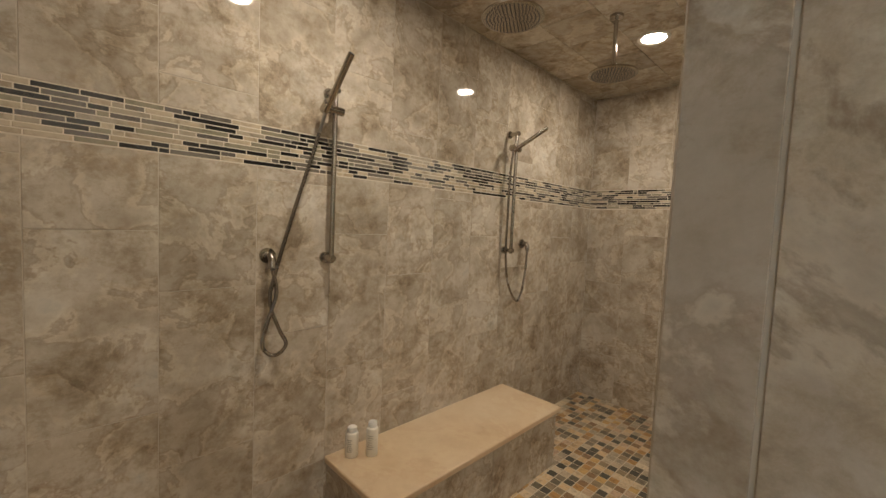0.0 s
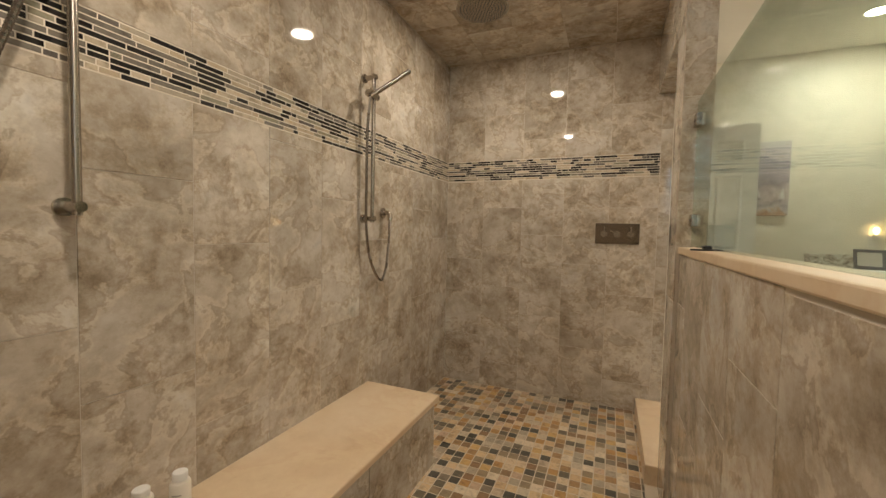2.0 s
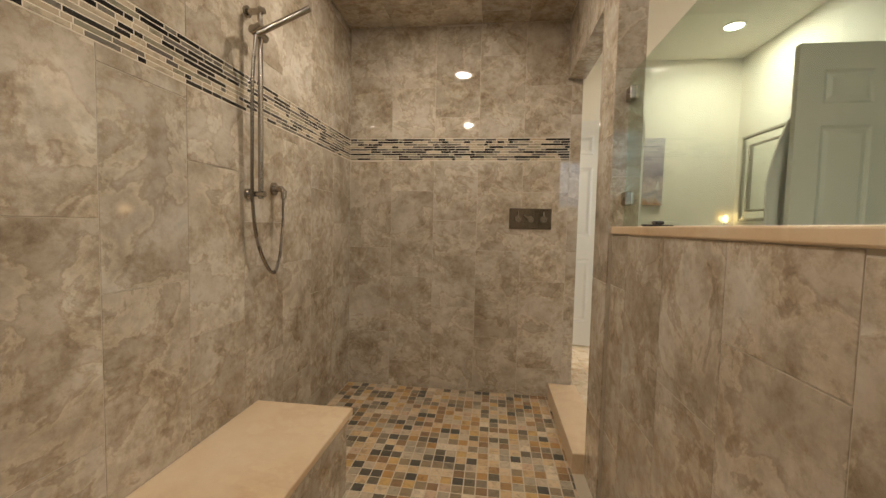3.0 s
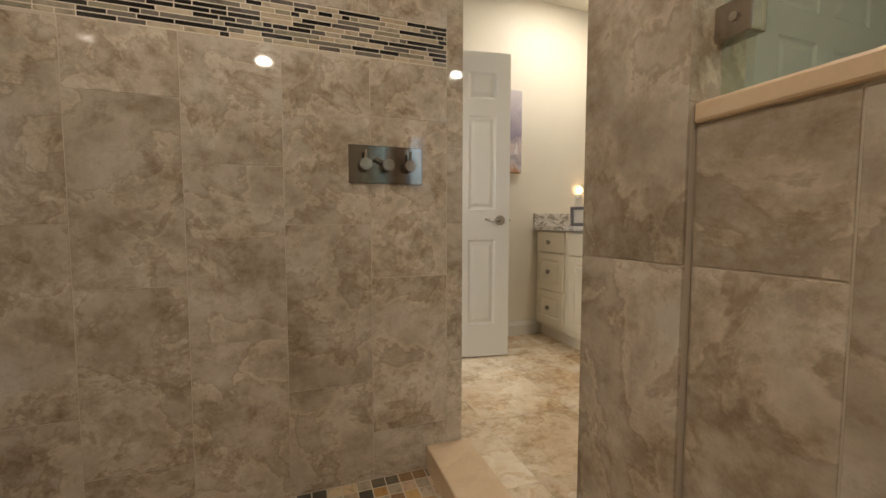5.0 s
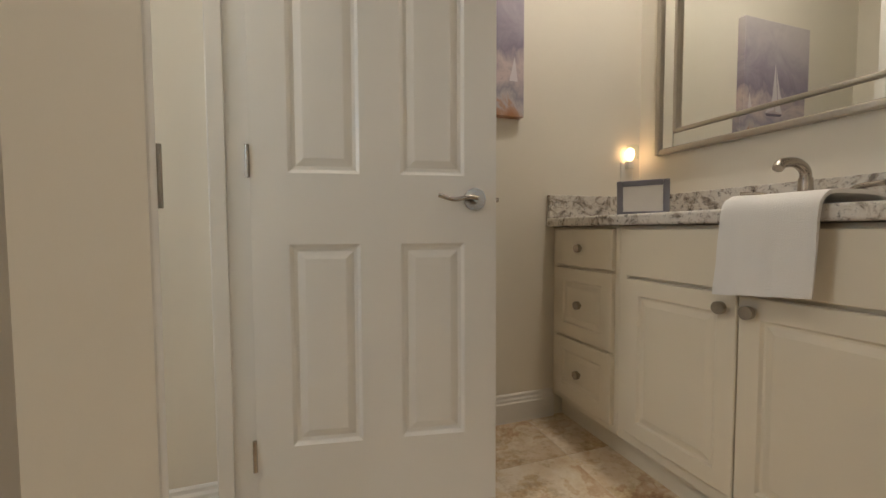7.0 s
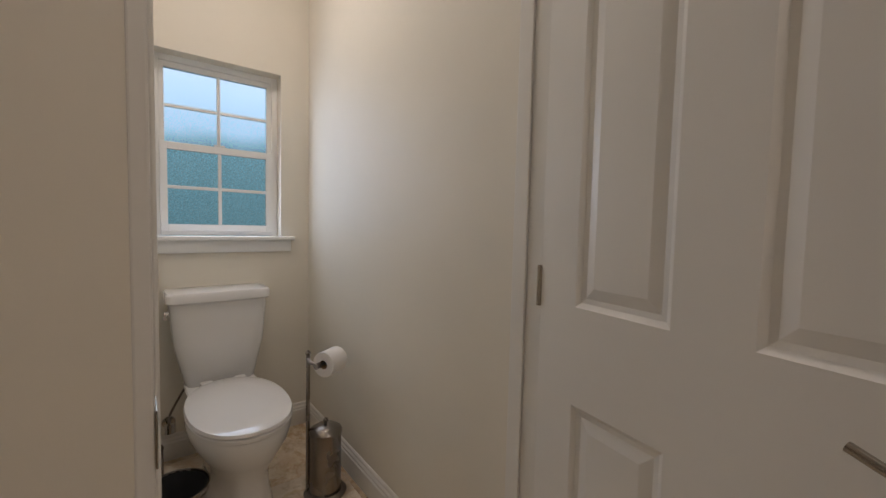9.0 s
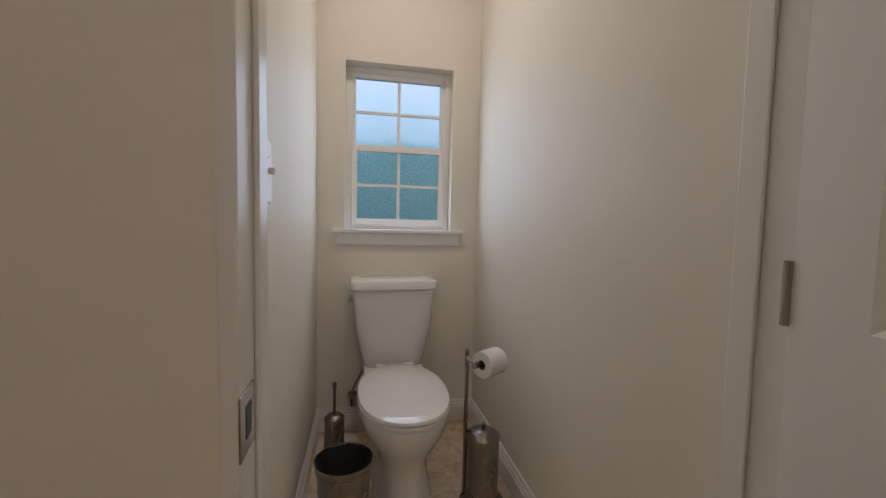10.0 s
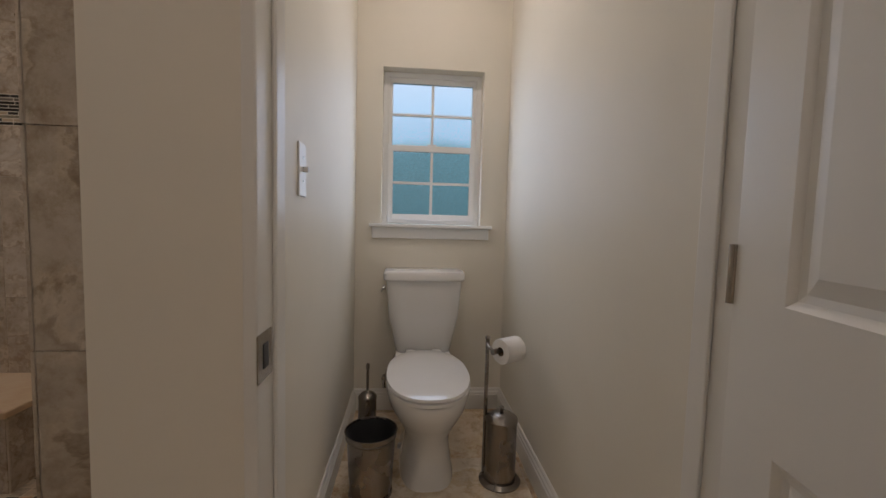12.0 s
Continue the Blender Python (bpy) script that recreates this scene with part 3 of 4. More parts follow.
def can_light(x, y, z, group):
    c = thing("recessed_light", "lit round recessed ceiling light with a white trim ring", "ceiling light", group, pose(x, y, z))
    bm = bmesh.new()
    prof = [(0.085, 0.0), (0.085, -0.006), (0.066, -0.004), (0.064, 0.0)]
    loft(bm, [(0, 0, b, a, a, 2) for a, b in prof], False, 40)
    part("trim_ring", bm, PLASTIC, c, smooth=True)
    lens = part("lens", lathe([(0.064, -0.003), (0.064, -0.001)], 40), LAMP, c, "glowing lens")
    lens.visible_shadow = False


for x, y in SHOWER_CANS:
    can_light(x, y, SHOWER_Z, "shower ceiling lights")
for x, y in BATH_CANS:
    can_light(x, y, BATH_Z, "bathroom ceiling lights")
for x, y in TOILET_CANS:
    can_light(x, y, BATH_Z, "toilet room ceiling lights")


def control_panel():
    c = thing("shower_control", "brushed steel shower control plate with three lever knobs", "shower control")
    part("plate", box((1.132, -0.006, 1.068), (1.413, 0.0, 1.209), 0.002), PLATE, c, smooth=False)
    for x, ang, in ((1.19, 90), (1.272, 150), (1.357, 90)):
        k = part("knob", tube([(x, -0.006, 1.135), (x, -0.034, 1.135), (x, -0.048, 1.135), (x, -0.05, 1.135)], 0.022, 28), NICKEL, c, smooth=True)
        dx, dz = math.cos(radians(ang)), math.sin(radians(ang))
        part("lever", tube([(x, -0.036, 1.135), (x + dx * 0.052, -0.038, 1.135 + dz * 0.052)], 0.005, 10), NICKEL, k, smooth=True)


control_panel()


def shampoo(x, y, h, r, label):
    b = thing("bottle", label, "bottle", "bottles on the bench", pose(x, y, 0.28))
    part("body", lathe([(r * 0.92, 0), (r, 0.004), (r, h * 0.78), (r * 0.9, h * 0.82), (r * 0.55, h * 0.85)], 28), BOTTLE, b, smooth=True)
    part("cap", lathe([(r * 0.72, h * 0.85), (r * 0.74, h * 0.98), (r * 0.66, h)], 24), PLASTIC, b, "white cap", smooth=True)
    bm = bmesh.new()
    rnd = random.Random(int(h * 1e4))
    for k in range(7):
        z = h * (0.62 - 0.065 * k)
        half = rnd.uniform(0.25, 0.6)
        cols = []
        for s in range(7):
            a = radians(-55) + half * (s / 6 * 2 - 1)
            cols.append([bm.verts.new(((r + 0.0006) * math.cos(a), (r + 0.0006) * math.sin(a), z + q)) for q in (0, 0.0035)])
        for p, q in zip(cols, cols[1:]):
            bm.faces.new((p[0], q[0], q[1], p[1]))
    part("print", bm, LABEL, b, "faint grey lines of print")


shampoo(0.075, -2.345, 0.135, 0.029, "small cream plastic bottle on the bench")
shampoo(0.125, -2.27, 0.155, 0.027, "taller cream plastic bottle on the bench")


def squeegee():
    s = thing("squeegee", "small black squeegee lying on the marble cap", "squeegee", m=pose(1.525, -1.46, CAP))
    part("blade", box((-0.045, -0.008, 0.0), (0.045, 0.008, 0.006), 0.002), BLACK, s)
    part("handle", box((-0.012, -0.02, 0.006), (0.014, 0.02, 0.017), 0.005), BLACK, s)


squeegee()


# ---------------------------------------------------------------- doors
def panel_door(width, height, m, label, handle_at, panels, levers):
    """A six-panel door in local x (hinge at 0), y through it, z up."""
    d = thing("door", label, "door", m=m)
    t = 0.035
    xs = [0.0] + [p for q in panels[0] for p in q] + [width]
    zs = [0.0] + [p for q in panels[1] for p in q] + [height]
    bm = bmesh.new()
    cells = {(2 * i + 1, 2 * j + 1) for i in range(len(panels[0])) for j in range(len(panels[1]))}
    for side in (-1, 1):
        y0 = side * t / 2
        for i in range(len(xs) - 1):
            for j in range(len(zs) - 1):
                a, b, c, e = xs[i], xs[i + 1], zs[j], zs[j + 1]
                if (i, j) not in cells:
                    bm.faces.new([bm.verts.new((x, y0, z)) for x, z in ((a, c), (b, c), (b, e), (a, e))])
                    continue
                rings = []
                for inset, depth in ((0, 0), (0.010, 0.007), (0.020, 0.009), (0.042, 0.0025), (0.044, 0.0025)):
                    yy = y0 - side * depth
                    rings.append([bm.verts.new((x, yy, z)) for x, z in ((a + inset, c + inset), (b - inset, c + inset), (b - inset, e - inset), (a + inset, e - inset))])
                for p, q in zip(rings, rings[1:]):
                    for k in range(4):
                        bm.faces.new((p[k], p[(k + 1) % 4], q[(k + 1) % 4], q[k]))
                bm.faces.new(rings[-1])
    for x in (0.0, width):
        bm.faces.new([bm.verts.new((x, y, z)) for y, z in ((-t / 2, 0), (t / 2, 0), (t / 2, height), (-t / 2, height))])
    for z in (0.0, height):
        bm.faces.new([bm.verts.new((x, y, z)) for x, y in ((0, -t / 2), (width, -t / 2), (width, t / 2), (0, t / 2))])
    bmesh.ops.remove_doubles(bm, verts=bm.verts, dist=0.0002)
    bmesh.ops.recalc_face_normals(bm, faces=bm.faces)
    part("leaf", bm, WHITE, d)
    hx, hz = handle_at
    for side in levers:
        y0 = side * t / 2
        h = part("handle", tube([(hx, y0, hz), (hx, y0 + side * 0.006, hz), (hx, y0 + side * 0.012, hz)], 0.033, 28), NICKEL, d, "satin nickel lever handle", smooth=True)
        part("spindle", tube([(hx, y0 + side * 0.010, hz), (hx, y0 + side * 0.045, hz)], 0.013, 18), NICKEL, h, smooth=True)
        part("lever", tube(spline([(hx, y0 + side * 0.045, hz), (hx - 0.03, y0 + side * 0.05, hz + 0.003), (hx - 0.07, y0 + side * 0.05, hz - 0.004), (hx - 0.115, y0 + side * 0.046, hz + 0.008)], 8), 0.0062, 12), NICKEL, h, smooth=True)
    part("latch_plate", box((width - 0.001, -0.011, hz - 0.028), (width + 0.002, 0.011, hz + 0.028), 0.001), NICKEL, d)
    part("latch_bolt", box((width + 0.001, -0.006, hz - 0.007), (width + 0.012, 0.006, hz + 0.007), 0.002), NICKEL, d)
    for z in (0.2, 1.03, 1.85):
        part("hinge", tube([(-0.004, -t / 2 - 0.002, z - 0.045), (-0.004, -t / 2 - 0.002, z + 0.045)], 0.006, 12), NICKEL, d, smooth=True)
    return d


DW = 0.70
ang = -9.5
panel_door(DW, 2.03, pose(1.606, 1.024, 0.012, 0, 0, ang), "white six-panel toilet room door standing open, lever handle", (DW - 0.068, 0.93),
           ([(0.10, 0.296), (0.412, 0.602)], [(0.22, 0.80), (1.0, 1.62), (1.73, 1.90)]), (-1, 1))
panel_door(0.81, 2.03, pose(3.355, -0.46, 0.012, 0, 0, 180), "white six-panel entry door standing open, robes behind it", (0.75, 0.93),
           ([(0.12, 0.355), (0.455, 0.69)], [(0.22, 0.80), (1.0, 1.62), (1.73, 1.90)]), (1, -1))


def door_frame(name, x0, x1, y0, y1, top, label):
    d = tagged(new(name), label, "door frame", kind="structure")
    for lo, hi, nm in (((x0, y0 - 0.02, 0), (x1, y0, top + 0.02), "jamb"), ((x0, y1, 0), (x1, y1 + 0.02, top + 0.02), "jamb"), ((x0, y0, top), (x1, y1, top + 0.02), "head")):
        part(nm, box(lo, hi, 0.003), WHITE, d)
    xs = x0 + 0.045
    for lo, hi in (((x0 + 0.002, y0, 0), (xs, y0 + 0.007, top)), ((x0 + 0.002, y1 - 0.007, 0), (xs, y1, top))):
        part("stop", box(lo, hi, 0.003), WHITE, d)
    return d


f1 = door_frame("door_frame_1", XO - 0.102, XO + 0.003, JL, JR, 2.05, "white painted jamb of the toilet doorway with a strike plate")
sp = part("strike_plate", box((XO - 0.048, JL, 0.875), (XO + 0.007, JL + 0.0025, 0.945), 0.001), NICKEL, f1, "satin nickel strike plate")
part("strike_hole", box((XO - 0.032, JL + 0.002, 0.892), (XO - 0.012, JL + 0.0032, 0.928)), BLACK, sp)
f2 = tagged(new("door_frame_2"), "white casing round the entry doorway", "door frame", kind="structure")
for lo, hi in (((X_VAN - 0.018, -0.475, 0), (X_VAN, -0.41, 2.13)), ((X_VAN - 0.018, -1.41, 0), (X_VAN, -1.325, 2.13)), ((X_VAN - 0.02, -1.43, 2.075), (X_VAN + 0.0, -0.40, 2.15))):
    part("casing", box(lo, hi, 0.005), WHITE, f2)


# ---------------------------------------------------------------- trim
def baseboard(a, b, h=0.125):
    """Profiled board from a to b along a wall on its left hand side."""
    a, b = Vector((*a, 0)), Vector((*b, 0))
    d = (b - a).normalized()
    n = Vector((d.y, -d.x, 0))
    prof = [(0, 0), (0.016, 0), (0.016, h * 0.68), (0.012, h * 0.72), (0.012, h * 0.80), (0.007, h * 0.86), (0.007, h * 0.95), (0.003, h), (0, h)]
    bm = bmesh.new()
    loops = [[bm.verts.new(p + n * u + Vector((0, 0, z))) for u, z in prof] for p in (a, b)]
    for k in range(len(prof)):
        j = (k + 1) % len(prof)
        bm.faces.new((loops[0][k], loops[0][j], loops[1][j], loops[1][k]))
    bm.faces.new(loops[0][::-1]), bm.faces.new(loops[1])
    bmesh.ops.recalc_face_normals(bm, faces=bm.faces)
    structure("baseboard", bm, WHITE, "white moulded baseboard", "baseboard")


baseboard((XO, Y_FAR), (2.80, Y_FAR))
baseboard((TX, TY0 + 0.005), (TX, TY1))
baseboard((TX, TY1), (XO - 0.105, TY1))
baseboard((XO - 0.105, TY0 + 0.004), (TX, TY0 + 0.004))
baseboard((X_VAN, -1.42), (X_VAN, -4.2))
baseboard((XO, JR + 0.02), (XO, Y_FAR))


# ---------------------------------------------------------------- window
def window():
    w = tagged(new("window_1"), "white double-hung window with frosted panes and divided sashes", "window", kind="structure")
    xf = TX - 0.075
    fr = 0.03
    for lo, hi in (((xf - 0.05, WY0, WZ0), (xf, WY0 + fr, WZ1)), ((xf - 0.05, WY1 - fr, WZ0), (xf, WY1, WZ1)), ((xf - 0.05, WY0 + fr, WZ1 - fr), (xf, WY1 - fr, WZ1)), ((xf - 0.05, WY0 + fr, WZ0 + 0.009), (xf, WY1 - fr, WZ0 + fr))):
        part("window_frame", box(lo, hi, 0.003), VINYL, w)
    mid = 1.535

    def sash(z0, z1, x, s, rail):
        y0, y1 = WY0 + fr, WY1 - fr
        sh = part("sash", box((x - 0.03, y0, z0), (x, y0 + s, z1), 0.002), VINYL, w)
        for lo, hi in (((x - 0.03, y1 - s, z0), (x, y1, z1)), ((x - 0.03, y0 + s, z0), (x, y1 - s, z0 + rail)), ((x - 0.03, y0 + s, z1 - rail), (x, y1 - s, z1))):
            part("sash_rail", box(lo, hi, 0.002), VINYL, sh)
        yc, zc = (y0 + y1) / 2, (z0 + z1) / 2
        part("muntin", box((x - 0.022, yc - 0.008, z0 + rail), (x - 0.008, yc + 0.008, z1 - rail), 0.002), VINYL, sh)
        part("muntin", box((x - 0.0215, y0 + s, zc - 0.008), (x - 0.0085, y1 - s, zc + 0.008), 0.002), VINYL, sh)
        for a, b in ((y0 + s, yc), (yc, y1 - s)):
            for c, d in ((z0 + rail, zc), (zc, z1 - rail)):
                p = part("pane", box((x - 0.017, a, c), (x - 0.013, b, d)), FROST, sh, "frosted pane")
                p.visible_shadow = False
    sash(mid - 0.01, WZ1 - fr, xf - 0.012, 0.022, 0.026)
    sash(WZ0 + fr, mid + 0.015, xf + 0.012, 0.03, 0.035)
    part("sash_lock", box((xf + 0.0, 0.607, mid + 0.015), (xf + 0.012, 0.657, mid + 0.025), 0.002), VINYL, w)
    part("window_sill", box((TX - 0.075, WY0 - 0.064, WZ0 - 0.012), (TX + 0.045, WY1 + 0.064, WZ0 + 0.008), 0.004), VINYL, w)
    bm = box((TX, WY0 - 0.05, WZ0 - 0.075), (TX + 0.018, WY1 + 0.05, WZ0 - 0.012), 0.004)
    part("apron", bm, VINYL, w)


window()
structure("backdrop", box((-3.0, -2.5, -0.6), (-2.9, 3.6, 4.2)), OUTDOORS, "blurred daylight and teal garden beyond the window", "backdrop")


# ---------------------------------------------------------------- toilet room things
def toilet():
    t = thing("toilet", "white ceramic toilet with closed lid and tapered tank", "toilet", m=pose(TX, 0.592, 0, 0, 0, 1.6))
    part("tank", loft(bmesh.new(), [(0.105, 0, 0.40, 0.085, 0.138, 6), (0.105, 0, 0.41, 0.092, 0.148, 6), (0.108, 0, 0.60, 0.098, 0.19, 6), (0.108, 0, 0.792, 0.102, 0.205, 6)], True, 56), CERAMIC, t, smooth=True)
    part("tank_lid", loft(bmesh.new(), [(0.11, 0, 0.792, 0.105, 0.212, 7), (0.11, 0, 0.80, 0.112, 0.219, 7), (0.11, 0, 0.832, 0.112, 0.219, 7), (0.11, 0, 0.842, 0.105, 0.212, 7), (0.11, 0, 0.845, 0.09, 0.19, 7)], True, 56), CERAMIC, t, smooth=True)
    lv = part("flush_lever", tube([(0.19, -0.208, 0.755), (0.19, -0.222, 0.755)], 0.012, 16), CHROME, t, smooth=True)
    part("lever_arm", tube([(0.19, -0.22, 0.755), (0.245, -0.224, 0.748)], 0.006, 10), CHROME, lv, smooth=True)
    part("bowl", loft(bmesh.new(), [(0.46, 0, 0.0, 0.275, 0.122, 3), (0.46, 0, 0.02, 0.272, 0.12, 3), (0.46, 0, 0.12, 0.255, 0.104, 2.8), (0.47, 0, 0.20, 0.255, 0.108, 2.4), (0.50, 0, 0.27, 0.28, 0.145, 2.2), (0.52, 0, 0.33, 0.295, 0.175, 2.2), (0.53, 0, 0.38, 0.30, 0.185, 2.2), (0.53, 0, 0.395, 0.297, 0.183, 2.2)], True, 56), CERAMIC, t, smooth=True)
    part("deck", loft(bmesh.new(), [(0.22, 0, 0.30, 0.14, 0.12, 5), (0.20, 0, 0.395, 0.17, 0.15, 5), (0.20, 0, 0.402, 0.165, 0.145, 5)], True, 40), CERAMIC, t, smooth=True)
    part("seat", loft(bmesh.new(), [(0.535, 0, 0.396, 0.292, 0.18, 2.25), (0.535, 0, 0.40, 0.298, 0.186, 2.25), (0.535, 0, 0.412, 0.298, 0.186, 2.25), (0.535, 0, 0.415, 0.293, 0.181, 2.25)], True, 64), CERAMIC, t, smooth=True)
    part("lid", loft(bmesh.new(), [(0.532, 0, 0.417, 0.292, 0.181, 2.25), (0.532, 0, 0.421, 0.299, 0.187, 2.25), (0.532, 0, 0.432, 0.296, 0.184, 2.25), (0.532, 0, 0.438, 0.27, 0.16, 2.25), (0.532, 0, 0.441, 0.2, 0.1, 2.25)], True, 64), CERAMIC, t, smooth=True)
    for s in (-1, 1):
        part("hinge_cap", loft(bmesh.new(), [(0.225, s * 0.07, 0.40, 0.022, 0.028, 4), (0.225, s * 0.07, 0.428, 0.018, 0.024, 4)], True, 20), CERAMIC, t, smooth=True)
        part("bolt_cap", loft(bmesh.new(), [(0.40, s * 0.115, 0.0, 0.016, 0.016, 2), (0.40, s * 0.115, 0.02, 0.012, 0.012, 2)], True, 16), CERAMIC, t, smooth=True)

    v = part("supply_valve", tube([(0.0, -0.20, 0.19), (0.006, -0.20, 0.19), (0.008, -0.20, 0.19)], 0.028, 24), CHROME, t, "chrome supply valve at the wall", smooth=True)
    part("valve_stem", tube([(0.006, -0.20, 0.19), (0.075, -0.20, 0.19)], 0.010, 14), CHROME, v, smooth=True)
    part("valve_knob", loft(bmesh.new(), [(0.085, -0.20, 0.168, 0.010, 0.022, 2), (0.085, -0.20, 0.212, 0.010, 0.022, 2)], True, 20), CHROME, v, smooth=True)
    part("supply_hose", tube(spline([(0.055, -0.20, 0.195), (0.056, -0.20, 0.24), (0.07, -0.16, 0.33), (0.09, -0.12, 0.405)], 12), 0.005, 10, ripple=0.1), STEEL, t, "braided steel hose", smooth=True)


toilet()


def waste_bin():
    b = thing("waste_bin", "tapered brushed steel waste bin, empty and open", "waste bin", m=pose(0.600, 0.375, 0))
    wall = bmesh.new()
    loft(wall, [(0, 0, z, r, r, 2) for r, z in ((0.066, 0.012), (0.084, 0.02), (0.097, 0.235), (0.104, 0.262), (0.106, 0.268), (0.101, 0.268), (0.094, 0.235), (0.078, 0.024))], True, 48)
    part("body", wall, STEEL, b, smooth=True)
    part("liner", lathe([(0.0765, 0.025), (0.0925, 0.235), (0.0985, 0.262)], 48, False), DARK, b, "dark inner wall", smooth=True)
    part("foot", lathe([(0.086, 0.0), (0.088, 0.008), (0.082, 0.014), (0.086, 0.02)], 48), STEEL, b, smooth=True)
    rim = part("rim", lathe([(0.0985, 0.238), (0.102, 0.243), (0.1, 0.25)], 48, False), STEEL, b, smooth=True)


waste_bin()


def brush_holder():
    b = thing("toilet_brush", "brushed steel toilet brush in a round holder", "toilet brush", m=pose(0.175, 0.315, 0))
    part("holder", lathe([(0.05, 0), (0.052, 0.004), (0.047, 0.012), (0.045, 0.20), (0.048, 0.21), (0.045, 0.217)], 32), STEEL, b, smooth=True)
    part("lid", lathe([(0.045, 0.217), (0.03, 0.232), (0.012, 0.238)], 32), STEEL, b, smooth=True)
    part("handle", lathe([(0.008, 0.236), (0.0065, 0.25), (0.0065, 0.352), (0.0095, 0.358), (0.0095, 0.378), (0.006, 0.384)], 20), STEEL, b, smooth=True)


brush_holder()


def paper_stand():
    s = thing("toilet_paper_stand", "brushed steel paper stand with a lidded canister for spare rolls", "paper stand", m=pose(0.543, 0.922, 0))
    part("base", lathe([(0.088, 0), (0.09, 0.006), (0.084, 0.012), (0.075, 0.02)], 44), STEEL, s, smooth=True)
    c = part("canister", lathe([(0.066, 0.018), (0.066, 0.262), (0.069, 0.266), (0.069, 0.276)], 44), STEEL, s, smooth=True)
    lid = part("lid", lathe([(0.069, 0.276), (0.066, 0.283), (0.04, 0.30), (0.012, 0.307)], 44), STEEL, s, smooth=True)
    part("lid_knob", lathe([(0.005, 0.305), (0.010, 0.315), (0.010, 0.325), (0.004, 0.331)], 20), STEEL, lid, smooth=True)
    part("pole", tube([(-0.045, -0.062, 0.015), (-0.045, -0.062, 0.605)], 0.0085, 16), STEEL, s, smooth=True)
    part("pole_tip", lathe([(0.004, 0.0), (0.011, 0.006), (0.011, 0.014), (0.004, 0.022)], 16), STEEL, s, smooth=True).matrix_basis = pose(-0.045, -0.062, 0.603)
    arm = part("arm", tube([(-0.045, -0.062, 0.59), (0.0, -0.066, 0.585), (0.028, -0.045, 0.577), (0.0, 0.02, 0.575), (-0.03, 0.068, 0.575)], 0.007, 14), STEEL, s, smooth=True)
    part("arm_tip", tube([(0.022, -0.038, 0.577), (0.034, -0.052, 0.577), (0.038, -0.058, 0.577)], 0.012, 16), STEEL, arm, smooth=True)


paper_stand()


def paper_roll():
    r = thing("toilet_roll", "white toilet paper roll on the stand's arm", "toilet roll", m=pose(0.543, 0.942, 0.575, 0, 90, -58))
    bm = loft(bmesh.new(), [(0, 0, z, q, q, 2) for q, z in ((0.019, -0.05), (0.052, -0.05), (0.053, -0.047), (0.053, 0.047), (0.052, 0.05), (0.019, 0.05), (0.019, -0.05))], False, 44)
    part("paper", bm, PAPER, r, smooth=True)
    part("core", lathe([(0.0188, -0.049), (0.0188, 0.049)], 28, False), plain("cardboard", (0.30, 0.21, 0.13), 0.9), r, "cardboard core", smooth=True)


paper_roll()


def switch_plate():
    s = thing("light_switch", "white wall plate with a toggle switch", "light switch", m=pose(1.0, TY0 + 0.004, 1.245))
    part("plate", box((-0.037, 0.0, -0.075), (0.037, 0.006, 0.075), 0.003), PLASTIC, s)
    part("toggle", box((-0.005, 0.006, -0.006), (0.005, 0.022, 0.010), 0.002), PLASTIC, s)
    for z in (-0.03, 0.035):
        part("screw", tube([(0, 0.006, z), (0, 0.0072, z)], 0.0035, 10), NICKEL, s)


switch_plate()


# ---------------------------------------------------------------- vanity
VX = 2.785    # door fronts


def knob(parent, y, z):
    k = part("knob", tube([(VX, y, z), (VX - 0.012, y, z)], 0.006, 12), NICKEL, parent, "round satin nickel knob", smooth=True)
    part("knob_head", tube([(VX - 0.012, y, z), (VX - 0.016, y, z), (VX - 0.024, y, z), (VX - 0.026, y, z)], 0.0165, 24), NICKEL, k, smooth=True)


def front(name, parent, y0, y1, z0, z1, panel=True):
    """A drawer or door front facing -x, with a raised panel when panel is set."""
    bm = bmesh.new()
    t = 0.019
    steps = [(0, t), (0, 0.003), (0.003, 0.0)]
    if panel:
        w = min(0.052, (z1 - z0) * 0.24)
        steps += [(w, 0.0), (w + 0.006, 0.007), (w + 0.012, 0.007), (w + 0.03, 0.001)]
    rings = []
    for i, d in steps:
        rings.append([bm.verts.new((VX + d, y, z)) for y, z in ((y0 + i, z0 + i), (y1 - i, z0 + i), (y1 - i, z1 - i), (y0 + i, z1 - i))])
    for p, q in zip(rings, rings[1:]):
        for k in range(4):
            bm.faces.new((p[k], p[(k + 1) % 4], q[(k + 1) % 4], q[k]))
    bm.faces.new(rings[-1]), bm.faces.new(rings[0][::-1])
    bmesh.ops.recalc_face_normals(bm, faces=bm.faces)
    return part(name, bm, CABINET, parent)


def cabinet(label, y0, y1):
    c = thing("vanity_cabinet", label, "cabinet", "vanity cabinet units")
    part("body", box((VX + 0.02, y0, 0.10), (X_ALC - 0.001, y1, 0.862), 0.001, 1), CABINET, c)
    part("toe_kick", box((VX + 0.07, y0, 0.0), (X_ALC - 0.001, y1, 0.10)), CABINET, c)
    return c


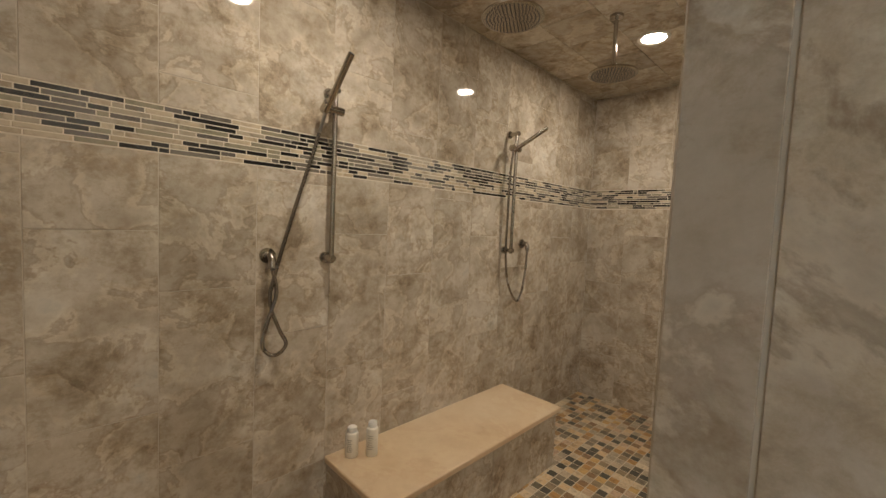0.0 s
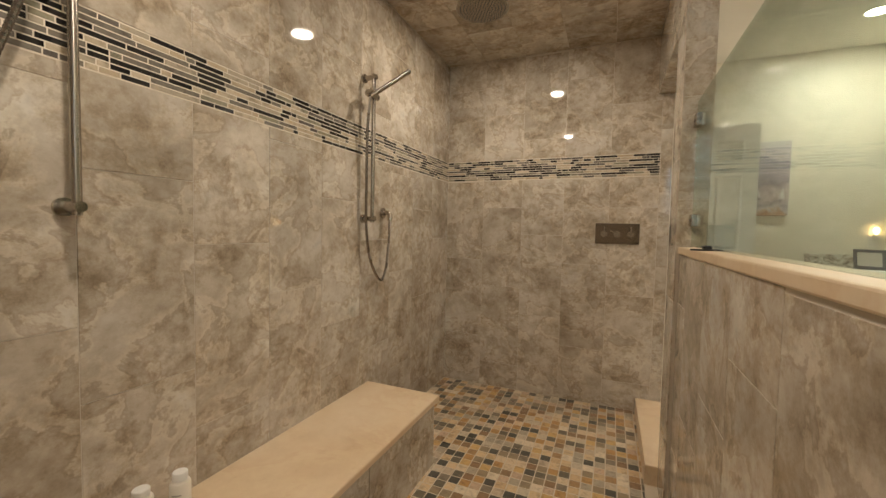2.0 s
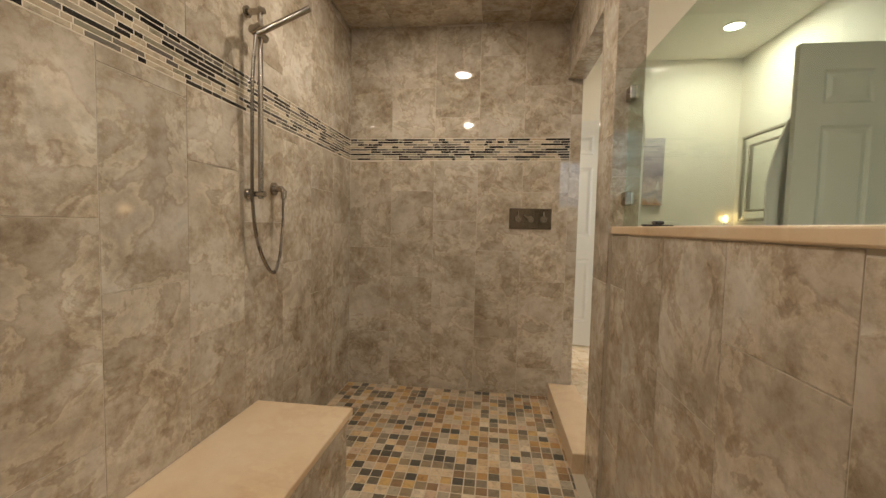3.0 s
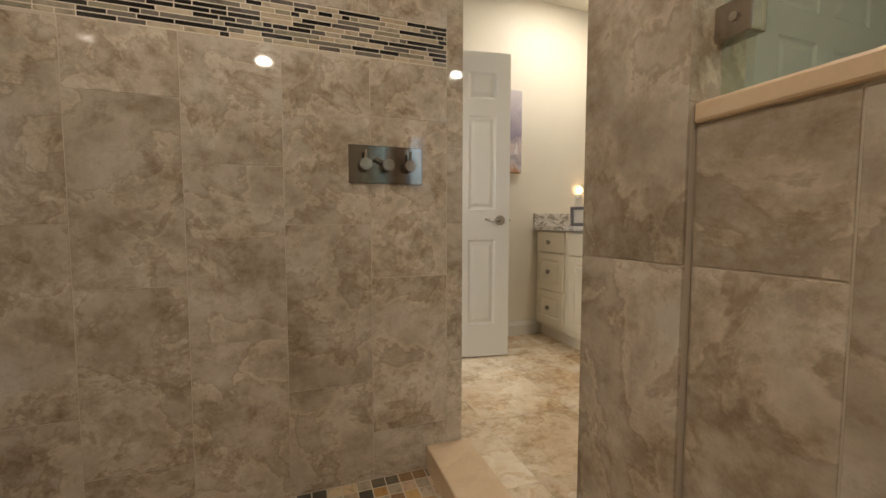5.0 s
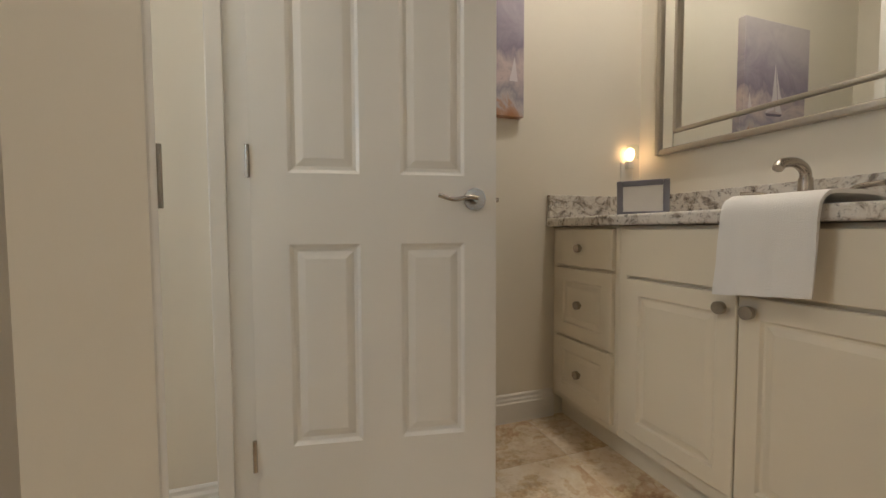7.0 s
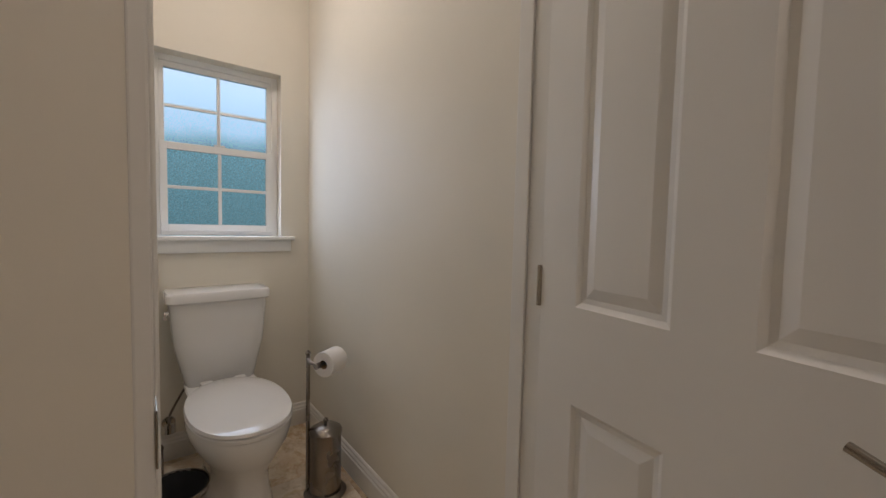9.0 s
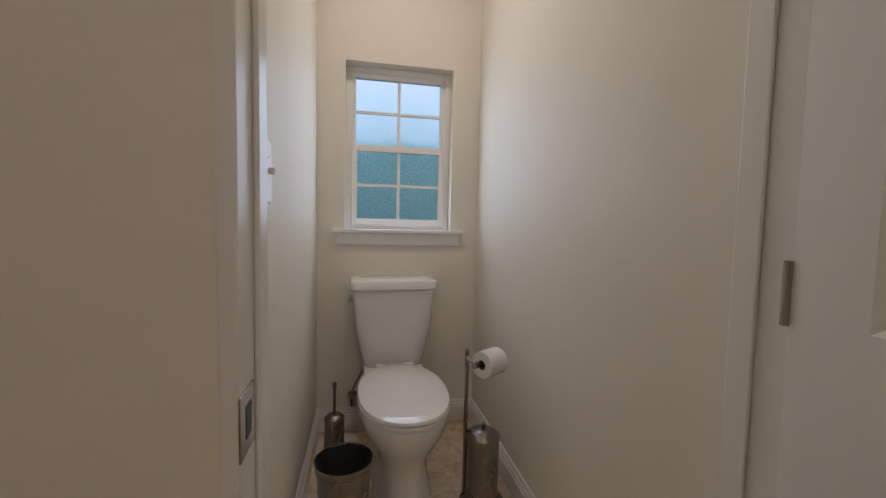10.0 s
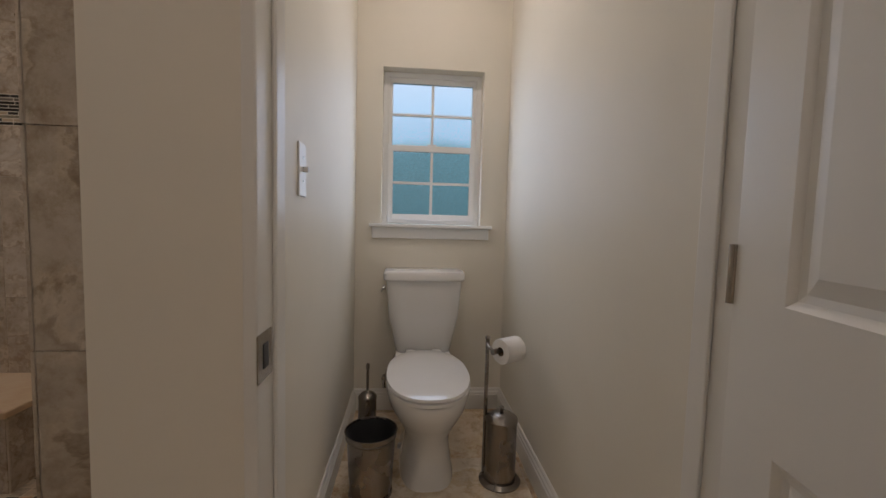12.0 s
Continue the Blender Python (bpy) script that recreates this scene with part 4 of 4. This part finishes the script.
c1 = cabinet("cream vanity drawer unit with three small drawers", 0.935, 1.339)
for z0, z1, p in ((0.70, 0.852, False), (0.402, 0.69, True), (0.132, 0.39, True)):
    d = front("drawer", c1, 0.955, 1.295, z0, z1, p)
    knob(d, 1.125, (z0 + z1) / 2)
c2 = cabinet("cream vanity sink cabinet with two raised-panel doors", 0.09, 0.935)
front("false_front", c2, 0.135, 0.885, 0.692, 0.852, False)
for y0, y1, ky in ((0.512, 0.885, 0.545), (0.135, 0.508, 0.475)):
    d = front("cabinet_door", c2, y0, y1, 0.145, 0.682)
    knob(d, ky, 0.645)
c3 = cabinet("cream vanity drawer unit with three wide drawers", -0.21, 0.09)
for z0, z1, p in ((0.692, 0.852, False), (0.412, 0.682, True), (0.132, 0.402, True)):
    d = front("drawer", c3, -0.185, 0.07, z0, z1, p)
    knob(d, -0.058, (z0 + z1) / 2)

ct = thing("countertop", "speckled grey and brown granite countertop with backsplash", "countertop")
part("slab", box((VX - 0.025, -0.235, 0.865), (X_ALC - 0.001, 1.338, 0.902), 0.008, 3), GRANITE, ct)
part("backsplash", box((X_ALC - 0.022, -0.235, 0.9025), (X_ALC - 0.001, 1.338, 1.005), 0.003), GRANITE, ct)
part("side_splash", box((VX - 0.02, 1.317, 0.9025), (X_ALC - 0.023, 1.338, 1.005), 0.003), GRANITE, ct)


def faucet():
    f = thing("faucet", "brushed nickel widespread faucet with angular spout", "faucet", m=pose(3.165, 0.585, 0.902))
    part("spout_base", lathe([(0.026, 0), (0.027, 0.006), (0.022, 0.012), (0.017, 0.10)], 24), NICKEL, f, smooth=True)
    sp = part("spout", tube(spline([(0, 0, 0.08), (-0.005, 0, 0.12), (-0.045, 0, 0.142), (-0.105, 0, 0.138), (-0.125, 0, 0.122)], 8), 0.0145, 16), NICKEL, f, smooth=True)
    for s in (-1, 1):
        h = part("handle_base", lathe([(0.024, 0), (0.025, 0.006), (0.017, 0.012), (0.013, 0.055)], 24), NICKEL, f, smooth=True)
        h.matrix_basis = pose(0, s * 0.105, 0)
        lv = part("handle_lever", tube(spline([(0, 0, 0.05), (0, s * 0.02, 0.062), (-0.01, s * 0.075, 0.066)], 6), 0.008, 12), NICKEL, h, smooth=True)


faucet()


def cup():
    c = thing("tumbler", "tapered brushed steel tumbler on the countertop", "cup", m=pose(3.15, 0.285, 0.902))
    bm = loft(bmesh.new(), [(0, 0, z, r, r, 2) for r, z in ((0.030, 0.0), (0.033, 0.003), (0.045, 0.105), (0.043, 0.105), (0.031, 0.006))], True, 40)
    part("body", bm, NICKEL, c, smooth=True)


cup()


def shaving_mirror():
    s = thing("vanity_mirror", "round chrome swivel mirror on a stand", "table mirror", m=pose(3.07, 0.035, 0.902, 0, 0, 28))
    part("base", lathe([(0.075, 0), (0.077, 0.006), (0.06, 0.014), (0.02, 0.022)], 40), NICKEL, s, smooth=True)
    part("stem", lathe([(0.02, 0.02), (0.011, 0.035), (0.016, 0.058), (0.010, 0.082)], 24), NICKEL, s, smooth=True)
    R, zc = 0.086, 0.178
    part("yoke", tube([(0, (R + 0.012) * math.sin(a), zc - (R + 0.012) * math.cos(a)) for a in [radians(k) for k in range(-95, 96, 10)]], 0.0055, 12), NICKEL, s, smooth=True)
    for q in (-1, 1):
        part("pivot", tube([(0, q * (R - 0.005), zc), (0, q * (R + 0.024), zc)], 0.006, 12), NICKEL, s, smooth=True)
    h = part("rim", tube([(0, R * math.cos(a), zc + R * math.sin(a)) for a in [radians(k) for k in range(0, 361, 8)]], 0.007, 12, False), NICKEL, s, smooth=True)
    part("glass", tube([(-0.003, 0, zc), (0.003, 0, zc)], R - 0.002, 48), MIRROR, s, "round mirror glass")


shaving_mirror()


def photo_frame():
    f = thing("picture_frame", "small patterned silver frame with a blank white card", "picture frame", m=pose(3.10, 1.13, 0.9035, 0, -8, 38))
    w, h, b = 0.20, 0.155, 0.024
    for lo, hi in (((-0.009, -w / 2, 0), (0.009, -w / 2 + b, h)), ((-0.009, w / 2 - b, 0), (0.009, w / 2, h)), ((-0.009, -w / 2 + b, 0), (0.009, w / 2 - b, b)), ((-0.009, -w / 2 + b, h - b), (0.009, w / 2 - b, h))):
        part("border", box(lo, hi, 0.004), FRAME_BLUE, f)
    part("card", box((-0.002, -w / 2 + b, b), (0.002, w / 2 - b, h - b)), PAPER, f, "blank white card")
    part("easel", box((0.010, -0.02, 0.0), (0.013, 0.02, 0.12)), BLACK, f)


photo_frame()


def hand_towel():
    y0, y1 = 0.320, 0.522
    t = thing("hand_towel", "folded white hand towel draped over the counter edge", "towel")
    X = VX - 0.032
    prof = [(X + 0.24, 0.913), (X + 0.18, 0.922), (X + 0.10, 0.925), (X + 0.04, 0.924), (X + 0.012, 0.919), (X - 0.006, 0.906), (X - 0.012, 0.885), (X - 0.013, 0.84), (X - 0.013, 0.78), (X - 0.015, 0.705)]
    n, T = 18, 0.014
    bm = bmesh.new()
    rows = []
    fine = spline([(x, 0, z) for x, z in prof], 4)
    for i, p in enumerate(fine):
        row = []
        for k in range(n + 1):
            u = k / n
            drop = max(0, 0.89 - p.z)
            y = y0 + (y1 - y0) * u + drop * 0.10 * math.sin(u * 3.1 + 0.4) * (0.5 - u) + drop * 0.02
            wob = 0.010 * drop / 0.19 * math.sin(u * 8.0) + 0.002 * noise.noise(Vector((u * 6, p.z * 20, 1)))
            row.append((p.x - abs(wob), y, p.z + 0.002 * noise.noise(Vector((u * 5, i * 0.4, 3))) - (0.02 * u * drop / 0.19)))
        rows.append(row)
    top = [[bm.verts.new(c) for c in r] for r in rows]
    for a, b in zip(top, top[1:]):
        for k in range(n):
            bm.faces.new((a[k], a[k + 1], b[k + 1], b[k]))
    bmesh.ops.recalc_face_normals(bm, faces=bm.faces)
    bmesh.ops.solidify(bm, geom=bm.faces[:], thickness=-0.009)
    part("cloth", bm, TOWEL, t, smooth=True)
    part("hem", tube(spline([(X - 0.024, y0 + 0.02 + k * (y1 - y0 - 0.02) / 6, 0.722 - 0.018 * k / 6) for k in range(7)], 4), 0.003, 8), TOWEL, t, smooth=True)


hand_towel()


# ---------------------------------------------------------------- wall mirror, picture, night light
def wall_mirror():
    m = thing("wall_mirror", "large rectangular mirror with a silver beaded double frame", "mirror")
    y0, y1, z0, z1 = -0.01, 1.222, 1.183, 1.945
    X = X_ALC

    def ring(name, a0, a1, b0, b1, w, x0, x1, mat, bev, lab=""):
        out = []
        for lo, hi in (((x0, a0, b0), (x1, a0 + w, b1)), ((x0, a1 - w, b0), (x1, a1, b1)), ((x0, a0 + w, b0), (x1, a1 - w, b0 + w)), ((x0, a0 + w, b1 - w), (x1, a1 - w, b1))):
            out.append(part(name, box(lo, hi, bev), mat, m, lab))
        return out
    ring("outer_bead", y0, y1, z0, z1, 0.024, X - 0.034, X - 0.001, SILVER, 0.006)
    ring("mirror_border", y0 + 0.024, y1 - 0.024, z0 + 0.024, z1 - 0.024, 0.062, X - 0.019, X - 0.002, MIRROR, 0.004, "bevelled mirror strip")
    ring("inner_bead", y0 + 0.086, y1 - 0.086, z0 + 0.086, z1 - 0.086, 0.016, X - 0.027, X - 0.002, SILVER, 0.005)
    glass = part("mirror_glass", box((-0.004, 0.0, z0 + 0.102), (0.0, y1 - y0 - 0.204, z1 - 0.102)), MIRROR, m, "clear mirror glass")
    glass.matrix_basis = pose(X - 0.003, y0 + 0.102, 0)


wall_mirror()


def painting():
    p = thing("canvas_painting", "unframed canvas painting of a white sailboat under purple-grey clouds", "painting")
    x0, x1, z0, z1 = 2.11, 2.625, 1.325, 1.965
    m, nodes, links, bs = shader("painted_canvas")
    tc = nodes.new("ShaderNodeTexCoord")
    sep = nodes.new("ShaderNodeSeparateXYZ")
    links.new(tc.outputs["Object"], sep.inputs[0])
    n = noise_node(nodes, links, tc.outputs["Object"], 5.5, 7, 0.65, 1.2)
    ma = nodes.new("ShaderNodeMath")
    ma.operation = "MULTIPLY_ADD"
    ma.inputs[1].default_value = 0.34
    links.new(n.outputs["Fac"], ma.inputs[0])
    links.new(sep.outputs["Z"], ma.inputs[2])
    mr = nodes.new("ShaderNodeMapRange")
    mr.inputs["From Min"].default_value, mr.inputs["From Max"].default_value = z0 + 0.10, z1 + 0.24
    links.new(ma.outputs[0], mr.inputs["Value"])
    r = ramp(nodes, [(0.06, (0.40, 0.19, 0.09)), (0.135, (0.46, 0.30, 0.22)), (0.17, (0.50, 0.45, 0.46)), (0.22, (0.30, 0.28, 0.33)), (0.32, (0.58, 0.48, 0.48)), (0.44, (0.24, 0.21, 0.28)), (0.58, (0.36, 0.32, 0.39)), (0.75, (0.50, 0.46, 0.50)), (0.95, (0.60, 0.56, 0.57))])
    links.new(mr.outputs[0], r.inputs[0])
    links.new(r.outputs[0], bs.inputs["Base Color"])
    bs.inputs["Roughness"].default_value = 0.6
    w = nodes.new("ShaderNodeTexNoise")
    w.inputs["Scale"].default_value = 500
    bump(nodes, links, bs, w.outputs["Fac"], 0.2, 0.001)
    part("canvas", box((x0, Y_FAR - 0.038, z0), (x1, Y_FAR, z1), 0.003), m, p)
    sail = plain("sail_white", (0.66, 0.62, 0.64), 0.6, vary=0.12)
    yf = Y_FAR - 0.0385

    def flat(name, pts, mat):
        bm = bmesh.new()
        bm.faces.new([bm.verts.new((x, yf, z)) for x, z in pts])
        part(name, bm, mat, p)
    flat("main_sail", [(2.36, 1.50), (2.43, 1.475), (2.405, 1.56), (2.385, 1.75)], sail)
    flat("fore_sail", [(2.30, 1.48), (2.352, 1.49), (2.378, 1.72), (2.345, 1.60)], sail)
    flat("far_sail", [(2.555, 1.47), (2.595, 1.47), (2.58, 1.57)], sail)
    flat("hull", [(2.31, 1.465), (2.42, 1.46), (2.435, 1.474), (2.30, 1.478)], plain("hull_dark", (0.12, 0.10, 0.14), 0.6))


painting()


def night_light():
    o = thing("night_light", "lit warm night light plugged into a wall outlet", "night light", m=pose(3.205, Y_FAR, 1.15))
    part("outlet_plate", box((-0.036, -0.006, -0.095), (0.036, 0.0, 0.02), 0.002), PLASTIC, o)
    part("holder", box((-0.017, -0.032, -0.012), (0.017, -0.006, 0.026), 0.005), PLASTIC, o)
    b = part("bulb", lathe([(0.008, 0.026), (0.016, 0.04), (0.021, 0.058), (0.016, 0.076), (0.004, 0.086)], 24), BULB, o, "glowing warm bulb", smooth=True)
    b.matrix_basis = pose(0, -0.024, 0)
    bm = bmesh.new()
    n = 16
    rows = [[bm.verts.new((0.036 * math.cos(radians(200 + 140 * k / n)), -0.024 + 0.036 * math.sin(radians(200 + 140 * k / n)), z)) for k in range(n + 1)] for z in (0.028, 0.095)]
    for k in range(n):
        bm.faces.new((rows[0][k], rows[0][k + 1], rows[1][k + 1], rows[1][k]))
    bmesh.ops.solidify(bm, geom=bm.faces[:], thickness=0.0015)
    sh = part("shade", bm, GLASS, o, "clear shade")
    sh.visible_shadow = False


night_light()


def robe(x, z_top, z_bot, w, label):
    """A hanging towelling robe on the far face of the entry door."""
    r = thing("bath_robe", label, "robe", "robes on the door")
    yb = -0.46 + 0.0175
    bm = bmesh.new()
    n, rows = 30, 22
    grid = []
    for i in range(rows + 1):
        v = i / rows
        z = z_top + (z_bot - z_top) * v
        half = w * (0.25 + 0.75 * min(1, v * 3.2) ** 0.7)
        line = []
        for k in range(n + 1):
            u = k / n * 2 - 1
            fold = 0.5 + 0.5 * math.sin(u * 9 + v * 1.3 + x * 11)
            depth = 0.012 + (1 - u * u) ** 0.5 * (0.035 + 0.05 * fold * min(1, v * 2.5))
            line.append(bm.verts.new((x + u * half + 0.012 * math.sin(v * 5 + u * 2), yb + depth, z + 0.01 * math.sin(u * 5))))
        grid.append(line)
    for a, b in zip(grid, grid[1:]):
        for k in range(n):
            bm.faces.new((a[k], a[k + 1], b[k + 1], b[k]))
    bmesh.ops.recalc_face_normals(bm, faces=bm.faces)
    bmesh.ops.solidify(bm, geom=bm.faces[:], thickness=0.008)
    part("cloth", bm, TOWEL, r, smooth=True)
    part("collar", tube(spline([(x - w * 0.3, yb + 0.04, z_top - 0.02), (x - w * 0.2, yb + 0.075, z_top - 0.16), (x, yb + 0.10, z_top - 0.38)], 8), 0.02, 12), TOWEL, r, smooth=True)
    h = part("hook", tube([(x, yb, z_top + 0.01), (x, yb + 0.05, z_top + 0.01), (x, yb + 0.055, z_top + 0.03)], 0.006, 10), NICKEL, r, smooth=True)


robe(2.62, 1.70, 0.55, 0.16, "white towelling robe hanging from a door hook")


# ---------------------------------------------------------------- tiles, laid last
PU, PV = 0.3033, 0.607


def off_b(k):
    return 0.307 - 0.2025 * k


def off_a(k):
    return 1.278 + 0.2023 * (-k - 1 - 7)


MB = frame_of((0, 0, 0), (1, 0, 0), (0, 0, 1))
MA = frame_of((0, 0, 0), (0, 1, 0), (0, 0, 1))
B0, B1 = 1.528, 1.682
lay(wall_north, MB, brick_rects(0, 1.5165, FLOOR_S, B0, PU, PV, off_b), TILE)
lay(wall_north, MB, brick_rects(0, 1.5165, B1, SHOWER_Z, PU, PV, lambda k: off_b(k) + 0.1), TILE)
lay(wall_north, MB, brick_rects(1.5165, X_TILE + 0.002, 0.012, SHOWER_Z, 0.3, 0.305, lambda k: 0.003, 1.5165), TILE)
lay(wall_north, frame_of((X_TILE + 0.001, 0, 0), (0, 1, 0), (0, 0, 1)), brick_rects(0.0065, 0.085, 0.012, SHOWER_Z, 0.3, 0.305, lambda k: 0.003, 0.0), TILE, joint=0.0012)
lay(wall_west, MA, brick_rects(Y_END, 0, FLOOR_S, B0, 0.305, PV, off_a), TILE)
lay(wall_west, MA, brick_rects(Y_END, 0, B1, SHOWER_Z, 0.305, PV, lambda k: off_a(k) + 0.1), TILE)
MI = frame_of((XI, 0, 0), (0, -1, 0), (0, 0, 1))
lay(pony_wall, frame_of((XP, 0, 0), (0, -1, 0), (0, 0, 1)), brick_rects(-P1[0], -P2[1], FLOOR_S, CAP - 0.03, 0.305, PV, lambda k: 0.25 + 0.2 * k, 0.955), TILE)
lay(pier_1, MI, brick_rects(-P1[1], -P1[0], FLOOR_S, SHOWER_Z, 0.305, PV, lambda k: 0.25, 0.86), TILE)
lay(pier_1, frame_of((0, P1[0], 0), (1, 0, 0), (0, 0, 1)), brick_rects(XI, XO, CAP, SHOWER_Z, 0.305, 0.42, lambda k: 0.03, XI), TILE)
lay(pier_1, frame_of((0, P1[1], 0), (-1, 0, 0), (0, 0, 1)), brick_rects(-XO + 0.003, -XI, 0.012, SHOWER_Z, 0.305, 0.305, lambda k: 0.1, -XO), TILE)
lay(pier_2, MI, brick_rects(-P2[1], -P2[0], FLOOR_S, SHOWER_Z, 0.305, PV, lambda k: 0.25 + 0.2 * k, 0.955), TILE)
lay(pier_2, frame_of((0, P2[0], 0), (1, 0, 0), (0, 0, 1)), brick_rects(XI, XO, FLOOR_S, SHOWER_Z, 0.052, PV, lambda k: 0.3, XI), TILE)
lay(lintel, MI, brick_rects(0, -P1[1], 2.06, SHOWER_Z, 0.305, PV, lambda k: 0.1), TILE)
lay(lintel, frame_of((0, 0, 2.06), (-1, 0, 0), (0, 1, 0)) , [(-XO, -XI, P1[1], -0.6), (-XO, -XI, -0.6, -0.3), (-XO, -XI, -0.3, -0.004)], TILE)
lay_joined(ceil_s, Matrix.Translation((0, 0, SHOWER_Z)) @ Matrix.Rotation(math.pi, 4, "X"), brick_rects(0, XI, 0.0, -Y_END, 0.305, 0.305, lambda k: 0.15 * (k % 2)), TILE_CEIL, "ceiling_tiles")


def sticks(wall, m, u0, u1, split, seed):
    """Staggered rows of thin glass and stone sticks."""
    rnd = random.Random(seed)
    near, rest = [], []
    rows = 9
    pitch = (B1 - B0 - 0.004) / rows
    for j in range(rows):
        z = B0 + 0.002 + j * pitch
        u = u0
        while u < u1 - 0.01:
            w = min(rnd.choice((0.03, 0.05, 0.05, 0.075, 0.1, 0.1, 0.15)), u1 - u)
            (near if split[0] < u < split[1] else rest).append((u, u + w, z, z + pitch))
            u += w
    lay(wall, m, near[:300], STICK, "mosaic_stick", 0.003, 0.006, 0.001)
    rest += near[300:]
    if rest:
        lay_joined(wall, m, rest, STICK_J, "mosaic_sticks", 0.003, 0.006, 0.001)


part("band_bed", box((-0.0035, Y_END, B0), (-0.0008, -0.002, B1)), GROUT_B, wall_west)
part("band_bed", box((0.0, 0.0008, B0), (1.5165, 0.0035, B1)), GROUT_B, wall_north)
sticks(wall_north, MB, 0.0, 1.5165, (-1, 9), 3)
sticks(wall_west, MA, Y_END, 0.0, (-3.0, -0.4), 5)

PM = 0.0545
cols, rws = int(1.43 / PM) + 1, int(-Y_END / PM) + 1
near, rest = [], []
rj = random.Random(11)
for i in range(cols):
    for j in range(rws):
        a, b = i * PM, min((i + 1) * PM, 1.433)
        c, d = -(j + 1) * PM, -j * PM
        if b - a < 0.01:
            continue
        jit = rj.uniform(-0.0012, 0.0012)
        r = (a, b + jit, c, d + jit)
        if a < 0.37 and -2.4 < c and d < -1.18:
            continue
        (near if (0.62 < a < 1.36 and -1.42 < c < -0.25) else rest).append(r)
MF = Matrix.Translation((0, 0, FLOOR_S))
lay(floor_s, MF, near[:300], MOSAIC, "mosaic_tile", 0.0045, 0.003, 0.0014)
lay_joined(floor_s, MF, rest + near[300:], MOSAIC_J, "mosaic_tiles", 0.0045, 0.003, 0.0014)

lay(floor_b, Matrix.Identity(4), brick_rects(XO + 0.012, X_VAN, -4.2, Y_FAR, 0.457, 0.457, lambda k: 0.12, 1.75), TRAV, "floor_tile", 0.0025, 0.004, 0.001)
lay(floor_b, Matrix.Identity(4), brick_rects(XO - 0.012, XO + 0.012, 0.0, Y_FAR, 0.457, 0.457, lambda k: 0.12, 1.75), TRAV, "floor_tile", 0.0025, 0.004, 0.001)
lay(floor_t, Matrix.Identity(4), brick_rects(TX, XO - 0.012, TY0, TY1, 0.457, 0.457, lambda k: 0.12, 0.38), TRAV, "floor_tile", 0.0025, 0.004, 0.001)
